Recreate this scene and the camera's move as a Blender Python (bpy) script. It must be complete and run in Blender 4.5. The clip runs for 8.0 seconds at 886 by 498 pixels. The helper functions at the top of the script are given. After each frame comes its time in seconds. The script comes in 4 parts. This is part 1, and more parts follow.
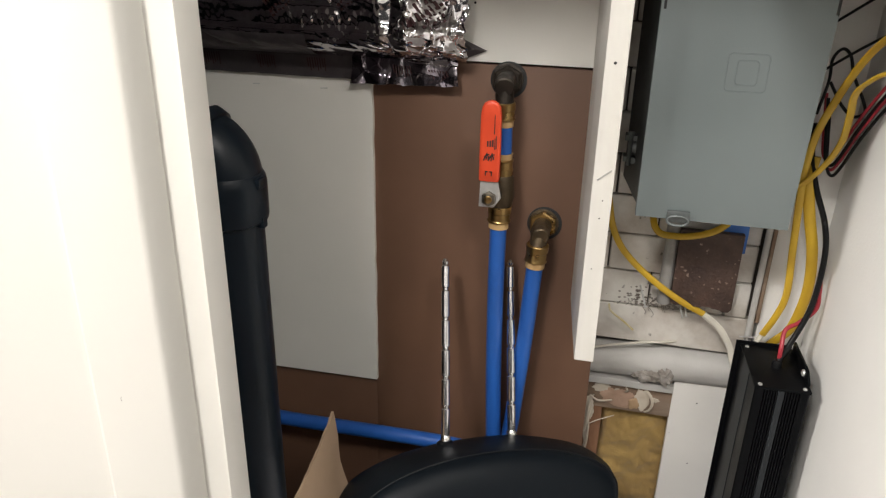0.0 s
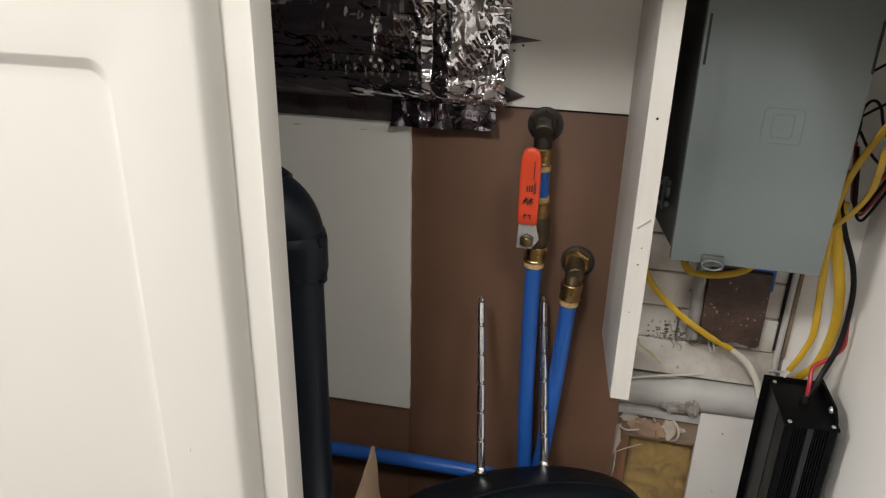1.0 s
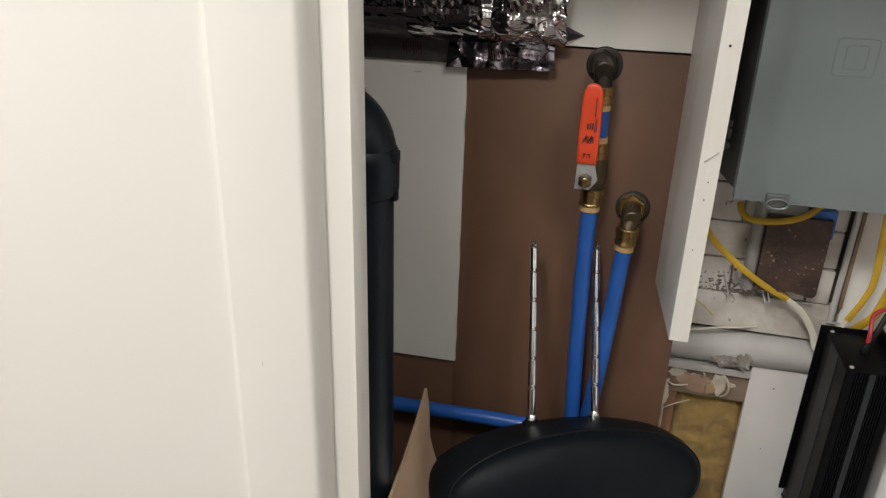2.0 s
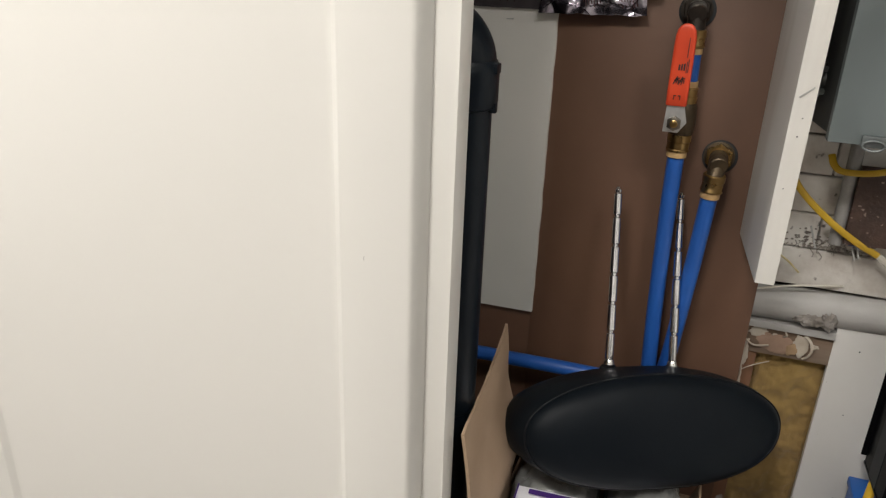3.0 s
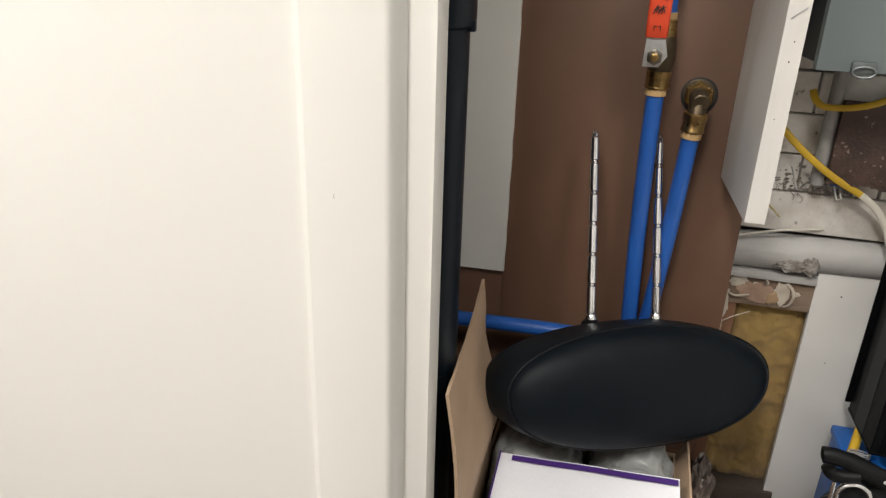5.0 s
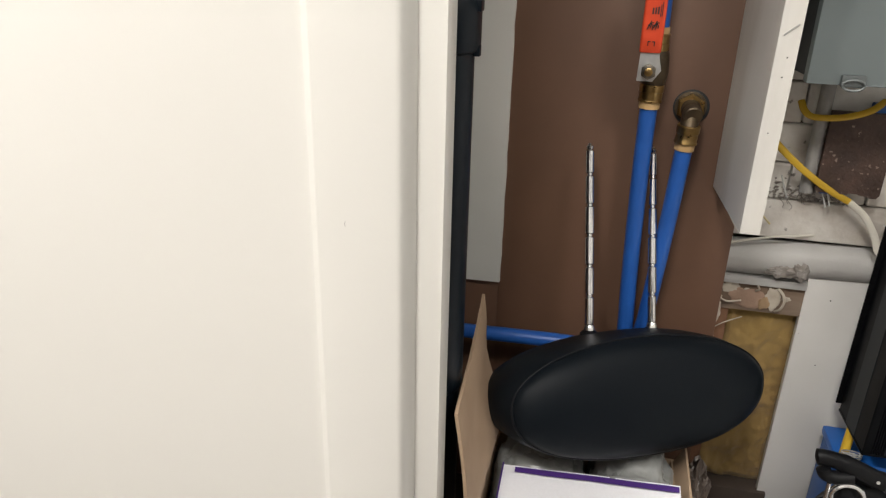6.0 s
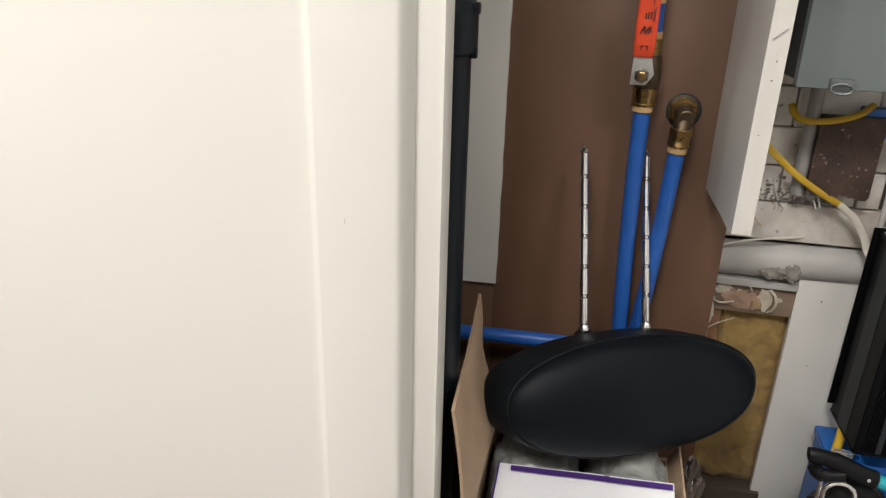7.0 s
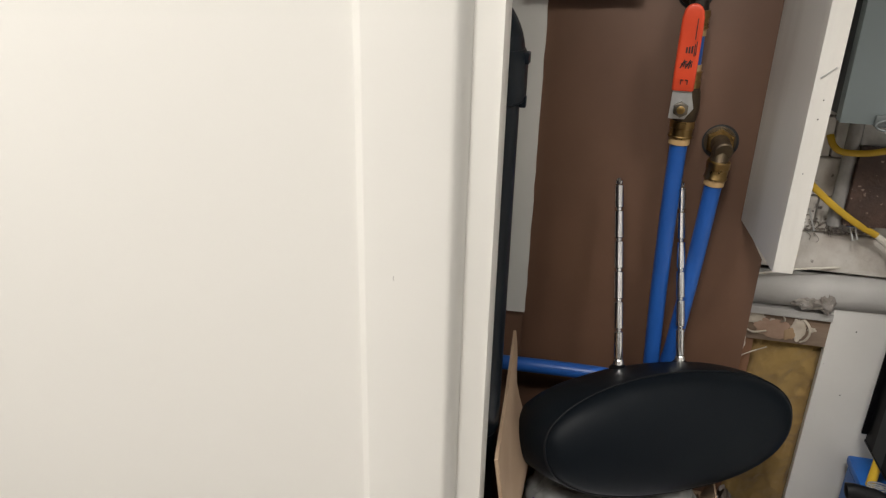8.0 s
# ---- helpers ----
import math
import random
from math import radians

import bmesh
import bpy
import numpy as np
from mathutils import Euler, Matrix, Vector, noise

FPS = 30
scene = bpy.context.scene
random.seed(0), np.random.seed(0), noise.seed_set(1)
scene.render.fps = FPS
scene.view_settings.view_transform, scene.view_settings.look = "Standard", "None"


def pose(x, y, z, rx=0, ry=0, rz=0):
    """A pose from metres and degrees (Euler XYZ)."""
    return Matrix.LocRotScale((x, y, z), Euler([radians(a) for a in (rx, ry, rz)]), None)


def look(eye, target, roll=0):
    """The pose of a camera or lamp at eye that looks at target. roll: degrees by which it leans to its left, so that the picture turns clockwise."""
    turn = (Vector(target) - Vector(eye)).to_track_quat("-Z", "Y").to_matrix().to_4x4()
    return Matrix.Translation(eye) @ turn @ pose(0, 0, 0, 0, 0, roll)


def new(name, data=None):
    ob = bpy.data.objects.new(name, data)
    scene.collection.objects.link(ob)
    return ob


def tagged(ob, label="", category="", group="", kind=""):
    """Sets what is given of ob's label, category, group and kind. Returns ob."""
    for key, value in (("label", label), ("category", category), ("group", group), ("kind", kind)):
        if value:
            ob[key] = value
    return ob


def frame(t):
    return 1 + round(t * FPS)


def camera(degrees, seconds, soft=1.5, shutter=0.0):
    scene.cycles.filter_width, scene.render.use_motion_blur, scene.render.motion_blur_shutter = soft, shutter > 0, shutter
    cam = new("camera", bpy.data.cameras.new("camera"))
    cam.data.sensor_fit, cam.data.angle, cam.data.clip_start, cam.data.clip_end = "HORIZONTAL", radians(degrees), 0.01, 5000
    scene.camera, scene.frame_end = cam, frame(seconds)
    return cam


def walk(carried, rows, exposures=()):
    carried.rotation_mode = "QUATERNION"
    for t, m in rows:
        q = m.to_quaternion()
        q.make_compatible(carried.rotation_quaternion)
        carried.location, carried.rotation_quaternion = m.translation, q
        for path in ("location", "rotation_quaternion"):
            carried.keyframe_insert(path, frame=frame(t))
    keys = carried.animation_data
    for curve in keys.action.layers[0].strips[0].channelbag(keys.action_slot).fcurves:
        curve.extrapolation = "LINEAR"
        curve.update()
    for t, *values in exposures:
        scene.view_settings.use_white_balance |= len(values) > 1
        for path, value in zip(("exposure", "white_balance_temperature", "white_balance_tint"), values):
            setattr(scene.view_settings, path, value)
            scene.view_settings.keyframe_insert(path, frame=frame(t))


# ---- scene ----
cam = camera(62.8, 8.0, soft=1.25)
PATH = [
    (0, (0.0000, 0.0000, 1.0300), (-0.2134, 0.8953, 0.6389), 1.24),
    (0.3, (-0.0120, -0.0080, 1.0680), (-0.4260, 1.7860, 0.2850), 1.6),
    (0.5, (-0.0159, -0.0072, 1.0889), (-0.2258, 0.8900, 0.7003), 1.47),
    (1, (-0.0515, -0.0172, 1.0869), (-0.2622, 0.8788, 0.6960), 1.42),
    (1.5, (-0.0765, -0.0327, 1.0349), (-0.2965, 0.8617, 0.6455), 1.47),
    (1.7, (-0.0910, -0.0430, 1.0270), (-0.5280, 1.7420, 0.2370), 1.65),
    (2.8, (-0.1084, -0.0984, 0.9477), (-0.3924, 0.7808, 0.5650), 2.01),
    (3, (-0.1108, -0.1207, 0.9313), (-0.4180, 0.7510, 0.5496), 2.06),
    (3.5, (-0.1439, -0.1208, 0.8892), (-0.4742, 0.7393, 0.5006), 2.02),
    (4, (-0.1536, -0.0979, 0.8614), (-0.4856, 0.7622, 0.4740), 2.01),
    (4.5, (-0.1474, -0.0875, 0.8617), (-0.4737, 0.7719, 0.4681), 1.84),
    (5, (-0.1568, -0.0802, 0.8593), (-0.3894, 0.8089, 0.4650), 1.82),
    (5.2, (-0.1571, -0.0808, 0.8587), (-0.3691, 0.8160, 0.4704), 1.82),
    (6.3, (-0.1920, -0.0850, 0.8870), (-0.5900, 1.7050, 0.0890), 1.4),
    (6.5, (-0.1896, -0.0895, 0.8769), (-0.3865, 0.8115, 0.4903), 1.54),
    (7, (-0.1835, -0.0985, 0.8788), (-0.3810, 0.8021, 0.4916), 1.56),
    (7.3, (-0.1890, -0.0960, 0.9020), (-0.5830, 1.6980, 0.1110), 1.4),
    (7.5, (-0.1988, -0.0966, 0.8984), (-0.3985, 0.8028, 0.5096), 1.53),
    (8, (-0.2321, -0.0752, 0.9208), (-0.4310, 0.8218, 0.5261), 1.47),
]
walk(cam, [(t, look(eye, target, roll)) for t, eye, target, roll in PATH],
     exposures=[(0.0, 0.44), (0.6, 0.0), (1.5, 0.0), (4.0, -0.02), (5.0, 0.24), (7.0, 0.17), (7.5, 0.16), (8.0, 0.03)])

# ---- world and light ----
world = bpy.data.worlds.new("world")
scene.world = world
world.use_nodes = True
world.node_tree.nodes["Background"].inputs["Color"].default_value = (0.9, 0.95, 1.0, 1)
world.node_tree.nodes["Background"].inputs["Strength"].default_value = 0.05
LAMP_POWER = 70.0
LAMP_TINT = (1.0, 0.962, 0.915, 1)


# ---- mesh helpers ----
def part(name, bm, material, parent=None, label="", sharp=35, flat=False):
    """Link a bmesh as one mesh object under a thing or a part."""
    me = bpy.data.meshes.new(name)
    bmesh.ops.recalc_face_normals(bm, faces=bm.faces[:])
    bm.to_mesh(me)
    bm.free()
    if not flat:
        me.shade_smooth()
        me.set_sharp_from_angle(angle=radians(sharp))
    me.materials.append(material)
    ob = new(name, me)
    if parent is not None:
        ob.parent = parent
    if label:
        ob["label"] = label
    return ob


def thing(name, place, label, category, group="", kind=""):
    """An Empty at the base of a thing; its parts are built in world metres."""
    ob = new(name)
    ob.empty_display_size = 0.02
    return tagged(ob, label, category, group, kind)


def box(x0, x1, y0, y1, z0, z1, bevel=0.0, segs=2, m=None):
    bm = bmesh.new()
    bmesh.ops.create_cube(bm, size=1.0)
    for v in bm.verts:
        v.co = Vector((x0 + (v.co.x + .5) * (x1 - x0), y0 + (v.co.y + .5) * (y1 - y0), z0 + (v.co.z + .5) * (z1 - z0)))
    if bevel:
        bmesh.ops.bevel(bm, geom=bm.edges[:], offset=bevel, segments=segs, profile=0.6, affect="EDGES")
    if m is not None:
        bm.transform(m)
    return bm


def join(*bms):
    out = bmesh.new()
    for b in bms:
        me = bpy.data.meshes.new("tmp")
        b.to_mesh(me)
        b.free()
        out.from_mesh(me)
        bpy.data.meshes.remove(me)
    return out


def glide(points, steps=6):
    """Catmull-Rom curve through the points."""
    p = [Vector(q) for q in points]
    p = [p[0] * 2 - p[1]] + p + [p[-1] * 2 - p[-2]]
    out = []
    for i in range(1, len(p) - 2):
        for s in range(steps):
            t = s / steps
            a, b, c, d = p[i - 1], p[i], p[i + 1], p[i + 2]
            out.append(0.5 * ((2 * b) + (c - a) * t + (2 * a - 5 * b + 4 * c - d) * t * t + (3 * b - a - 3 * c + d) * t ** 3))
    out.append(p[-2])
    return out


def tube(points, r, seg=12, flat=1.0, side=(1, 0, 0), closed=False):
    """Swept tube. r: one radius or one for each point; flat squeezes it along the second axis."""
    bm = bmesh.new()
    pts = [Vector(q) for q in points]
    n = len(pts)
    rings = []
    ref = Vector(side)
    for i, q in enumerate(pts):
        a = pts[(i - 1) % n] if (closed or i > 0) else q
        b = pts[(i + 1) % n] if (closed or i < n - 1) else q
        d = (b - a).normalized()
        ref = (ref - d * ref.dot(d))
        if ref.length < 1e-5:
            ref = d.orthogonal()
        ref.normalize()
        up = d.cross(ref)
        rr = r[i] if isinstance(r, (list, tuple)) else r
        rings.append([bm.verts.new(q + ref * math.cos(k * math.tau / seg) * rr + up * math.sin(k * math.tau / seg) * rr * flat) for k in range(seg)])
    for i in range(n if closed else n - 1):
        a, b = rings[i], rings[(i + 1) % n]
        for k in range(seg):
            bm.faces.new((a[k], a[(k + 1) % seg], b[(k + 1) % seg], b[k]))
    if not closed:
        bm.faces.new(rings[0][::-1])
        bm.faces.new(rings[-1])
    return bm


def lathe(profile, m=None, seg=24):
    """Turned body: profile of (height, radius) along z, then moved by m."""
    bm = bmesh.new()
    rings = [[bm.verts.new((math.cos(k * math.tau / seg) * r, math.sin(k * math.tau / seg) * r, h)) for k in range(seg)] for h, r in profile]
    for a, b in zip(rings, rings[1:]):
        for k in range(seg):
            bm.faces.new((a[k], a[(k + 1) % seg], b[(k + 1) % seg], b[k]))
    bm.faces.new(rings[0][::-1])
    bm.faces.new(rings[-1])
    if m is not None:
        bm.transform(m)
    return bm


def prism(poly, y0, y1, bevel=0.0):
    """Outline in x and z, pushed from y0 to y1."""
    bm = bmesh.new()
    a = [bm.verts.new((x, y0, z)) for x, z in poly]
    b = [bm.verts.new((x, y1, z)) for x, z in poly]
    n = len(poly)
    bm.faces.new(a)
    bm.faces.new(b[::-1])
    for k in range(n):
        bm.faces.new((a[k], b[k], b[(k + 1) % n], a[(k + 1) % n]))
    if bevel:
        bmesh.ops.bevel(bm, geom=bm.edges[:], offset=bevel, segments=2, profile=0.6, affect="EDGES")
    return bm


def along(a, b):
    """Matrix that lays the z axis from a towards b."""
    a, b = Vector(a), Vector(b)
    return Matrix.Translation(a) @ (b - a).to_track_quat("Z", "X").to_matrix().to_4x4()


def sheet(nu, nv, f):
    """Grid of nu x nv cells from f(u, v)."""
    bm = bmesh.new()
    g = [[bm.verts.new(f(i / nu, j / nv)) for j in range(nv + 1)] for i in range(nu + 1)]
    for i in range(nu):
        for j in range(nv):
            bm.faces.new((g[i][j], g[i + 1][j], g[i + 1][j + 1], g[i][j + 1]))
    return bm


def thicken(bm, d):
    bmesh.ops.recalc_face_normals(bm, faces=bm.faces[:])
    bmesh.ops.solidify(bm, geom=bm.faces[:], thickness=d)
    return bm


def lump(center, size, amount, freq, subdiv=4, seed=0.0, blunt=1.0):
    bm = bmesh.new()
    bmesh.ops.create_icosphere(bm, subdivisions=subdiv, radius=1.0)
    for v in bm.verts:
        d = v.co.normalized()
        k = 1 + amount * noise.fractal(d * freq + Vector((seed, seed * 2, 0)), 0.8, 2.0, 4)
        d = Vector([math.copysign(abs(c) ** blunt, c) for c in d])
        v.co = Vector((center[0] + d.x * size[0] * k, center[1] + d.y * size[1] * k, center[2] + d.z * size[2] * k))
    return bm


# ---- materials ----
def surface(name, color, rough=0.5, metal=0.0, other=None, amount=0.5, scale=8.0, sharpness=0.3, bump=0.1, fine=300.0, spread=0.08,
            stretch=(1, 1, 1), coat=0.0, clear=0.0, sheen=0.0, spot=None, spec=0.5):
    """Base colour mixed with a second one over coarse noise, fine grain in value, roughness and relief. spot: (colour, scale, share) of small marks."""
    m = bpy.data.materials.new(name)
    m.use_nodes = True
    t = m.node_tree
    n, ln = t.nodes, t.links
    b = n["Principled BSDF"]
    tc = n.new("ShaderNodeTexCoord")
    mp = n.new("ShaderNodeMapping")
    mp.inputs["Scale"].default_value = stretch
    ln.new(tc.outputs["Object"], mp.inputs["Vector"])

    def tex(sc, detail):
        q = n.new("ShaderNodeTexNoise")
        q.inputs["Scale"].default_value, q.inputs["Detail"].default_value = sc, detail
        ln.new(mp.outputs["Vector"], q.inputs["Vector"])
        return q

    def ramp(src, lo, hi):
        q = n.new("ShaderNodeMapRange")
        q.inputs["From Min"].default_value, q.inputs["From Max"].default_value = lo, hi
        ln.new(src, q.inputs["Value"])
        return q.outputs["Result"]

    def mix(fac, a, c):
        q = n.new("ShaderNodeMix")
        q.data_type = "RGBA"
        if isinstance(fac, float):
            q.inputs[0].default_value = fac
        else:
            ln.new(fac, q.inputs[0])
        for s, v in ((6, a), (7, c)):
            if isinstance(v, tuple):
                q.inputs[s].default_value = (*v, 1)
            else:
                ln.new(v, q.inputs[s])
        return q.outputs[2]

    coarse, grain = tex(scale, 5), tex(fine, 3)
    other = other or tuple(c * 0.85 for c in color)
    mid = 0.5 + (0.5 - amount) * 0.4
    col = mix(ramp(coarse.outputs["Fac"], mid - sharpness / 2, mid + sharpness / 2), color, other)
    dark = tuple(c * (1 - spread * 2) for c in color)
    g = n.new("ShaderNodeMath")
    g.operation = "MULTIPLY"
    g.inputs[1].default_value = spread * 3
    ln.new(ramp(grain.outputs["Fac"], 0.35, 0.65), g.inputs[0])
    col = mix(g.outputs[0], col, dark)
    if spot:
        sp = tex(spot[1], 4)
        col = mix(ramp(sp.outputs["Fac"], 1 - spot[2], 1.04 - spot[2]), col, spot[0])
    ln.new(col, b.inputs["Base Color"])
    rr = n.new("ShaderNodeMapRange")
    rr.inputs["From Min"].default_value, rr.inputs["From Max"].default_value = 0.1, 0.9
    rr.inputs["To Min"].default_value, rr.inputs["To Max"].default_value = max(rough - 0.06, 0.02), min(rough + 0.08, 1)
    ln.new(coarse.outputs["Fac"], rr.inputs["Value"])
    ln.new(rr.outputs["Result"], b.inputs["Roughness"])
    b.inputs["Metallic"].default_value = metal
    b.inputs["Specular IOR Level"].default_value = spec
    b.inputs["Coat Weight"].default_value = coat
    b.inputs["Transmission Weight"].default_value = clear
    b.inputs["Sheen Weight"].default_value = sheen
    if bump:
        bp = n.new("ShaderNodeBump")
        bp.inputs["Strength"].default_value, bp.inputs["Distance"].default_value = bump, 0.002
        ln.new(grain.outputs["Fac"], bp.inputs["Height"])
        ln.new(bp.outputs["Normal"], b.inputs["Normal"])
    return m


def glow(name, color, power):
    m = bpy.data.materials.new(name)
    m.use_nodes = True
    b = m.node_tree.nodes["Principled BSDF"]
    b.inputs["Base Color"].default_value = (0.8, 0.8, 0.8, 1)
    b.inputs["Emission Color"].default_value = color
    b.inputs["Emission Strength"].default_value = power
    return m


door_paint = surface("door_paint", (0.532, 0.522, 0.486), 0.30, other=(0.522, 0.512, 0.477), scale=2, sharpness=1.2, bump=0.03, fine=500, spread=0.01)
# Lighter than the door's colour to make up for the shade thrown on the jamb.
jamb_paint_lightened = surface("jamb_paint_lightened", (0.79, 0.775, 0.725), 0.35, other=(0.77, 0.755, 0.705), scale=3, stretch=(1, 1, 0.3), bump=0.05, fine=300, spread=0.015)
wall_paint = surface("wall_paint", (0.82, 0.81, 0.78), 0.6, other=(0.77, 0.76, 0.735), scale=5, bump=0.12, fine=260, spread=0.02)
room_paint = surface("room_paint", (0.78, 0.77, 0.75), 0.7, bump=0.05)
dark_paint = surface("reflection_cut_dark", (0.016, 0.016, 0.018), 0.7, bump=0.05)
white_board = surface("white_board", (0.80, 0.785, 0.75), 0.5, other=(0.74, 0.725, 0.69), scale=6, bump=0.06, fine=350, spread=0.03, spot=((0.25, 0.21, 0.17), 55.0, 0.26))
grey_white = surface("grey_white_board", (0.80, 0.785, 0.73), 0.55, other=(0.74, 0.735, 0.685), scale=4, bump=0.05, fine=300, spread=0.03)
top_white = surface("off_white_top", (0.84, 0.825, 0.775), 0.55, other=(0.80, 0.785, 0.735), scale=4, bump=0.05, fine=300, spread=0.03)
brown_panel = surface("brown_hardboard", (0.158, 0.084, 0.052), 0.5, other=(0.124, 0.066, 0.041), scale=5, bump=0.06, fine=420, spread=0.06)
post_paint = surface("painted_lumber", (0.77, 0.755, 0.71), 0.5, other=(0.55, 0.52, 0.46), amount=0.36, scale=9, stretch=(1, 1, 0.15), bump=0.2, fine=160, spread=0.04, spot=((0.30, 0.26, 0.21), 45.0, 0.29))
abs_black = surface("abs_plastic", (0.0050, 0.0085, 0.0130), 0.36, other=(0.0066, 0.0108, 0.0160), scale=12, bump=0.03, spec=0.22)
vinyl_black = surface("black_vinyl", (0.0034, 0.0056, 0.0082), 0.46, other=(0.0046, 0.0071, 0.0100), scale=10, bump=0.14, fine=900, spec=0.135)
seam_black = surface("seam_thread", (0.004, 0.005, 0.007), 0.5, bump=0.2, fine=1500, spec=0.25)
gunmetal = surface("dark_bronze", (0.055, 0.045, 0.036), 0.42, 0.7, other=(0.035, 0.029, 0.024), scale=40, bump=0.2, fine=500)
chrome = surface("chrome", (0.86, 0.86, 0.86), 0.17, 1.0, other=(0.74, 0.74, 0.75), bump=0.0, spread=0.02)
dull_steel = surface("dull_steel", (0.20, 0.22, 0.22), 0.4, 0.7, other=(0.14, 0.155, 0.155), scale=60, bump=0.1)
steel = surface("zinc_steel", (0.62, 0.62, 0.60), 0.35, 0.6, other=(0.5, 0.5, 0.49), scale=60, bump=0.1)
brass = surface("brass", (0.52, 0.35, 0.14), 0.28, 1.0, other=(0.34, 0.225, 0.09), scale=40, bump=0.08, fine=500)
bronze = surface("tarnished_bronze", (0.125, 0.092, 0.055), 0.40, 0.75, other=(0.07, 0.052, 0.034), scale=35, bump=0.25, fine=600)
crimp = surface("tan_collar", (0.55, 0.37, 0.17), 0.5, other=(0.48, 0.31, 0.14), bump=0.05)
pex_blue = surface("blue_tubing", (0.020, 0.108, 0.42), 0.36, other=(0.018, 0.095, 0.37), scale=14, bump=0.03, spread=0.04)
lever_red = surface("red_vinyl_grip", (0.72, 0.075, 0.025), 0.42, other=(0.66, 0.062, 0.02), scale=20, bump=0.06)
ink = surface("black_print", (0.03, 0.02, 0.02), 0.6, bump=0)
panel_grey = surface("grey_enamel", (0.150, 0.175, 0.177), 0.42, other=(0.137, 0.160, 0.162), scale=5, bump=0.08, fine=700, spread=0.03)
# Body colour darkened to stand in for the shade beside the upright board.
panel_body = surface("panel_steel_shaded", (0.050, 0.052, 0.052), 0.5, other=(0.034, 0.036, 0.036), scale=9, bump=0.1, fine=400)
# Near-black stands in for the shade inside slots, nail holes and pipe holes.
panel_dark = surface("dark_gap", (0.02, 0.022, 0.023), 0.7, bump=0)
rust = surface("rusted_steel", (0.085, 0.047, 0.034), 0.62, 0.0, other=(0.045, 0.026, 0.020), scale=34, bump=0.8, fine=260, spread=0.2, spot=((0.24, 0.18, 0.14), 130.0, 0.345))
brick_paint = surface("painted_brick", (0.80, 0.78, 0.735), 0.6, other=(0.38, 0.325, 0.27), amount=0.43, scale=11, sharpness=0.32, bump=0.4, fine=150, spread=0.06, spot=((0.10, 0.085, 0.075), 34.0, 0.31))
mortar = surface("dark_joint", (0.10, 0.085, 0.07), 0.9, bump=0.5, fine=200)
old_wood = surface("bare_wood", (0.20, 0.13, 0.085), 0.75, other=(0.32, 0.25, 0.19), scale=16, stretch=(0.25, 1, 1), bump=0.4, fine=160, spread=0.1)
stud_wood = surface("stud_wood", (0.23, 0.115, 0.06), 0.7, other=(0.16, 0.075, 0.04), scale=14, stretch=(1, 1, 0.2), bump=0.3, fine=150, spread=0.1)
glass_wool = surface("glass_wool", (0.40, 0.265, 0.085), 0.95, other=(0.20, 0.12, 0.05), scale=7, sharpness=0.55, bump=0.45, fine=520, spread=0.08, sheen=0.2, spot=((0.46, 0.38, 0.24), 16.0, 0.31))
flake_cream = surface("flaking_paint", (0.60, 0.54, 0.45), 0.75, other=(0.47, 0.40, 0.32), scale=30, bump=0.25, fine=250)
flake_pink = surface("salmon_plaster", (0.46, 0.315, 0.23), 0.75, other=(0.38, 0.25, 0.18), scale=30, bump=0.25, fine=250)
grey_foam = surface("grey_filler", (0.20, 0.175, 0.15), 0.9, other=(0.36, 0.335, 0.31), scale=28, bump=0.5, fine=200)
grey_pipe = surface("grey_pipe", (0.30, 0.29, 0.275), 0.55, other=(0.22, 0.21, 0.20), scale=40, bump=0.2)
pipe_paint = surface("painted_pipe", (0.56, 0.55, 0.53), 0.5, other=(0.44, 0.43, 0.41), scale=9, bump=0.15, fine=200, spread=0.04)
cable_yellow = surface("yellow_cable", (0.56, 0.355, 0.022), 0.45, other=(0.47, 0.29, 0.02), scale=20, bump=0.06)
cable_pale = surface("pale_yellow_wire", (0.58, 0.47, 0.20), 0.55, other=(0.64, 0.58, 0.40), scale=60, bump=0.1)
cable_white = surface("white_cable", (0.66, 0.63, 0.55), 0.5, other=(0.56, 0.53, 0.46), scale=20, bump=0.06)
wire_black = surface("black_wire", (0.005, 0.0052, 0.006), 0.4, bump=0.03, spec=0.22)
wire_red = surface("red_wire", (0.36, 0.025, 0.040), 0.4, bump=0.03)
alu_black = surface("black_anodised", (0.0030, 0.0033, 0.0040), 0.36, 0.0, other=(0.0044, 0.0047, 0.0054), scale=30, bump=0.06, fine=800, spec=0.06)
alu_grey = surface("grey_label_strip", (0.024, 0.027, 0.030), 0.45, bump=0.03, spec=0.15)
kraft = surface("kraft_card", (0.42, 0.30, 0.20), 0.8, other=(0.37, 0.26, 0.17), scale=12, bump=0.15, fine=350, spread=0.06)
print_white = surface("white_print", (0.72, 0.72, 0.75), 0.45, other=(0.69, 0.69, 0.72), bump=0.02)
print_purple = surface("purple_print", (0.055, 0.018, 0.16), 0.45, bump=0.02)
poly_bag = surface("cloudy_plastic", (0.29, 0.295, 0.285), 0.26, other=(0.19, 0.195, 0.19), scale=24, bump=0.5, fine=60, spread=0.05)
blue_bin = surface("blue_plastic", (0.012, 0.115, 0.44), 0.4, other=(0.011, 0.10, 0.37), bump=0.05)
teal_plastic = surface("teal_plastic", (0.02, 0.36, 0.42), 0.4, bump=0.05)
floor_mat = surface("dusty_board_floor", (0.075, 0.055, 0.042), 0.8, other=(0.052, 0.038, 0.030), scale=10, bump=0.3)
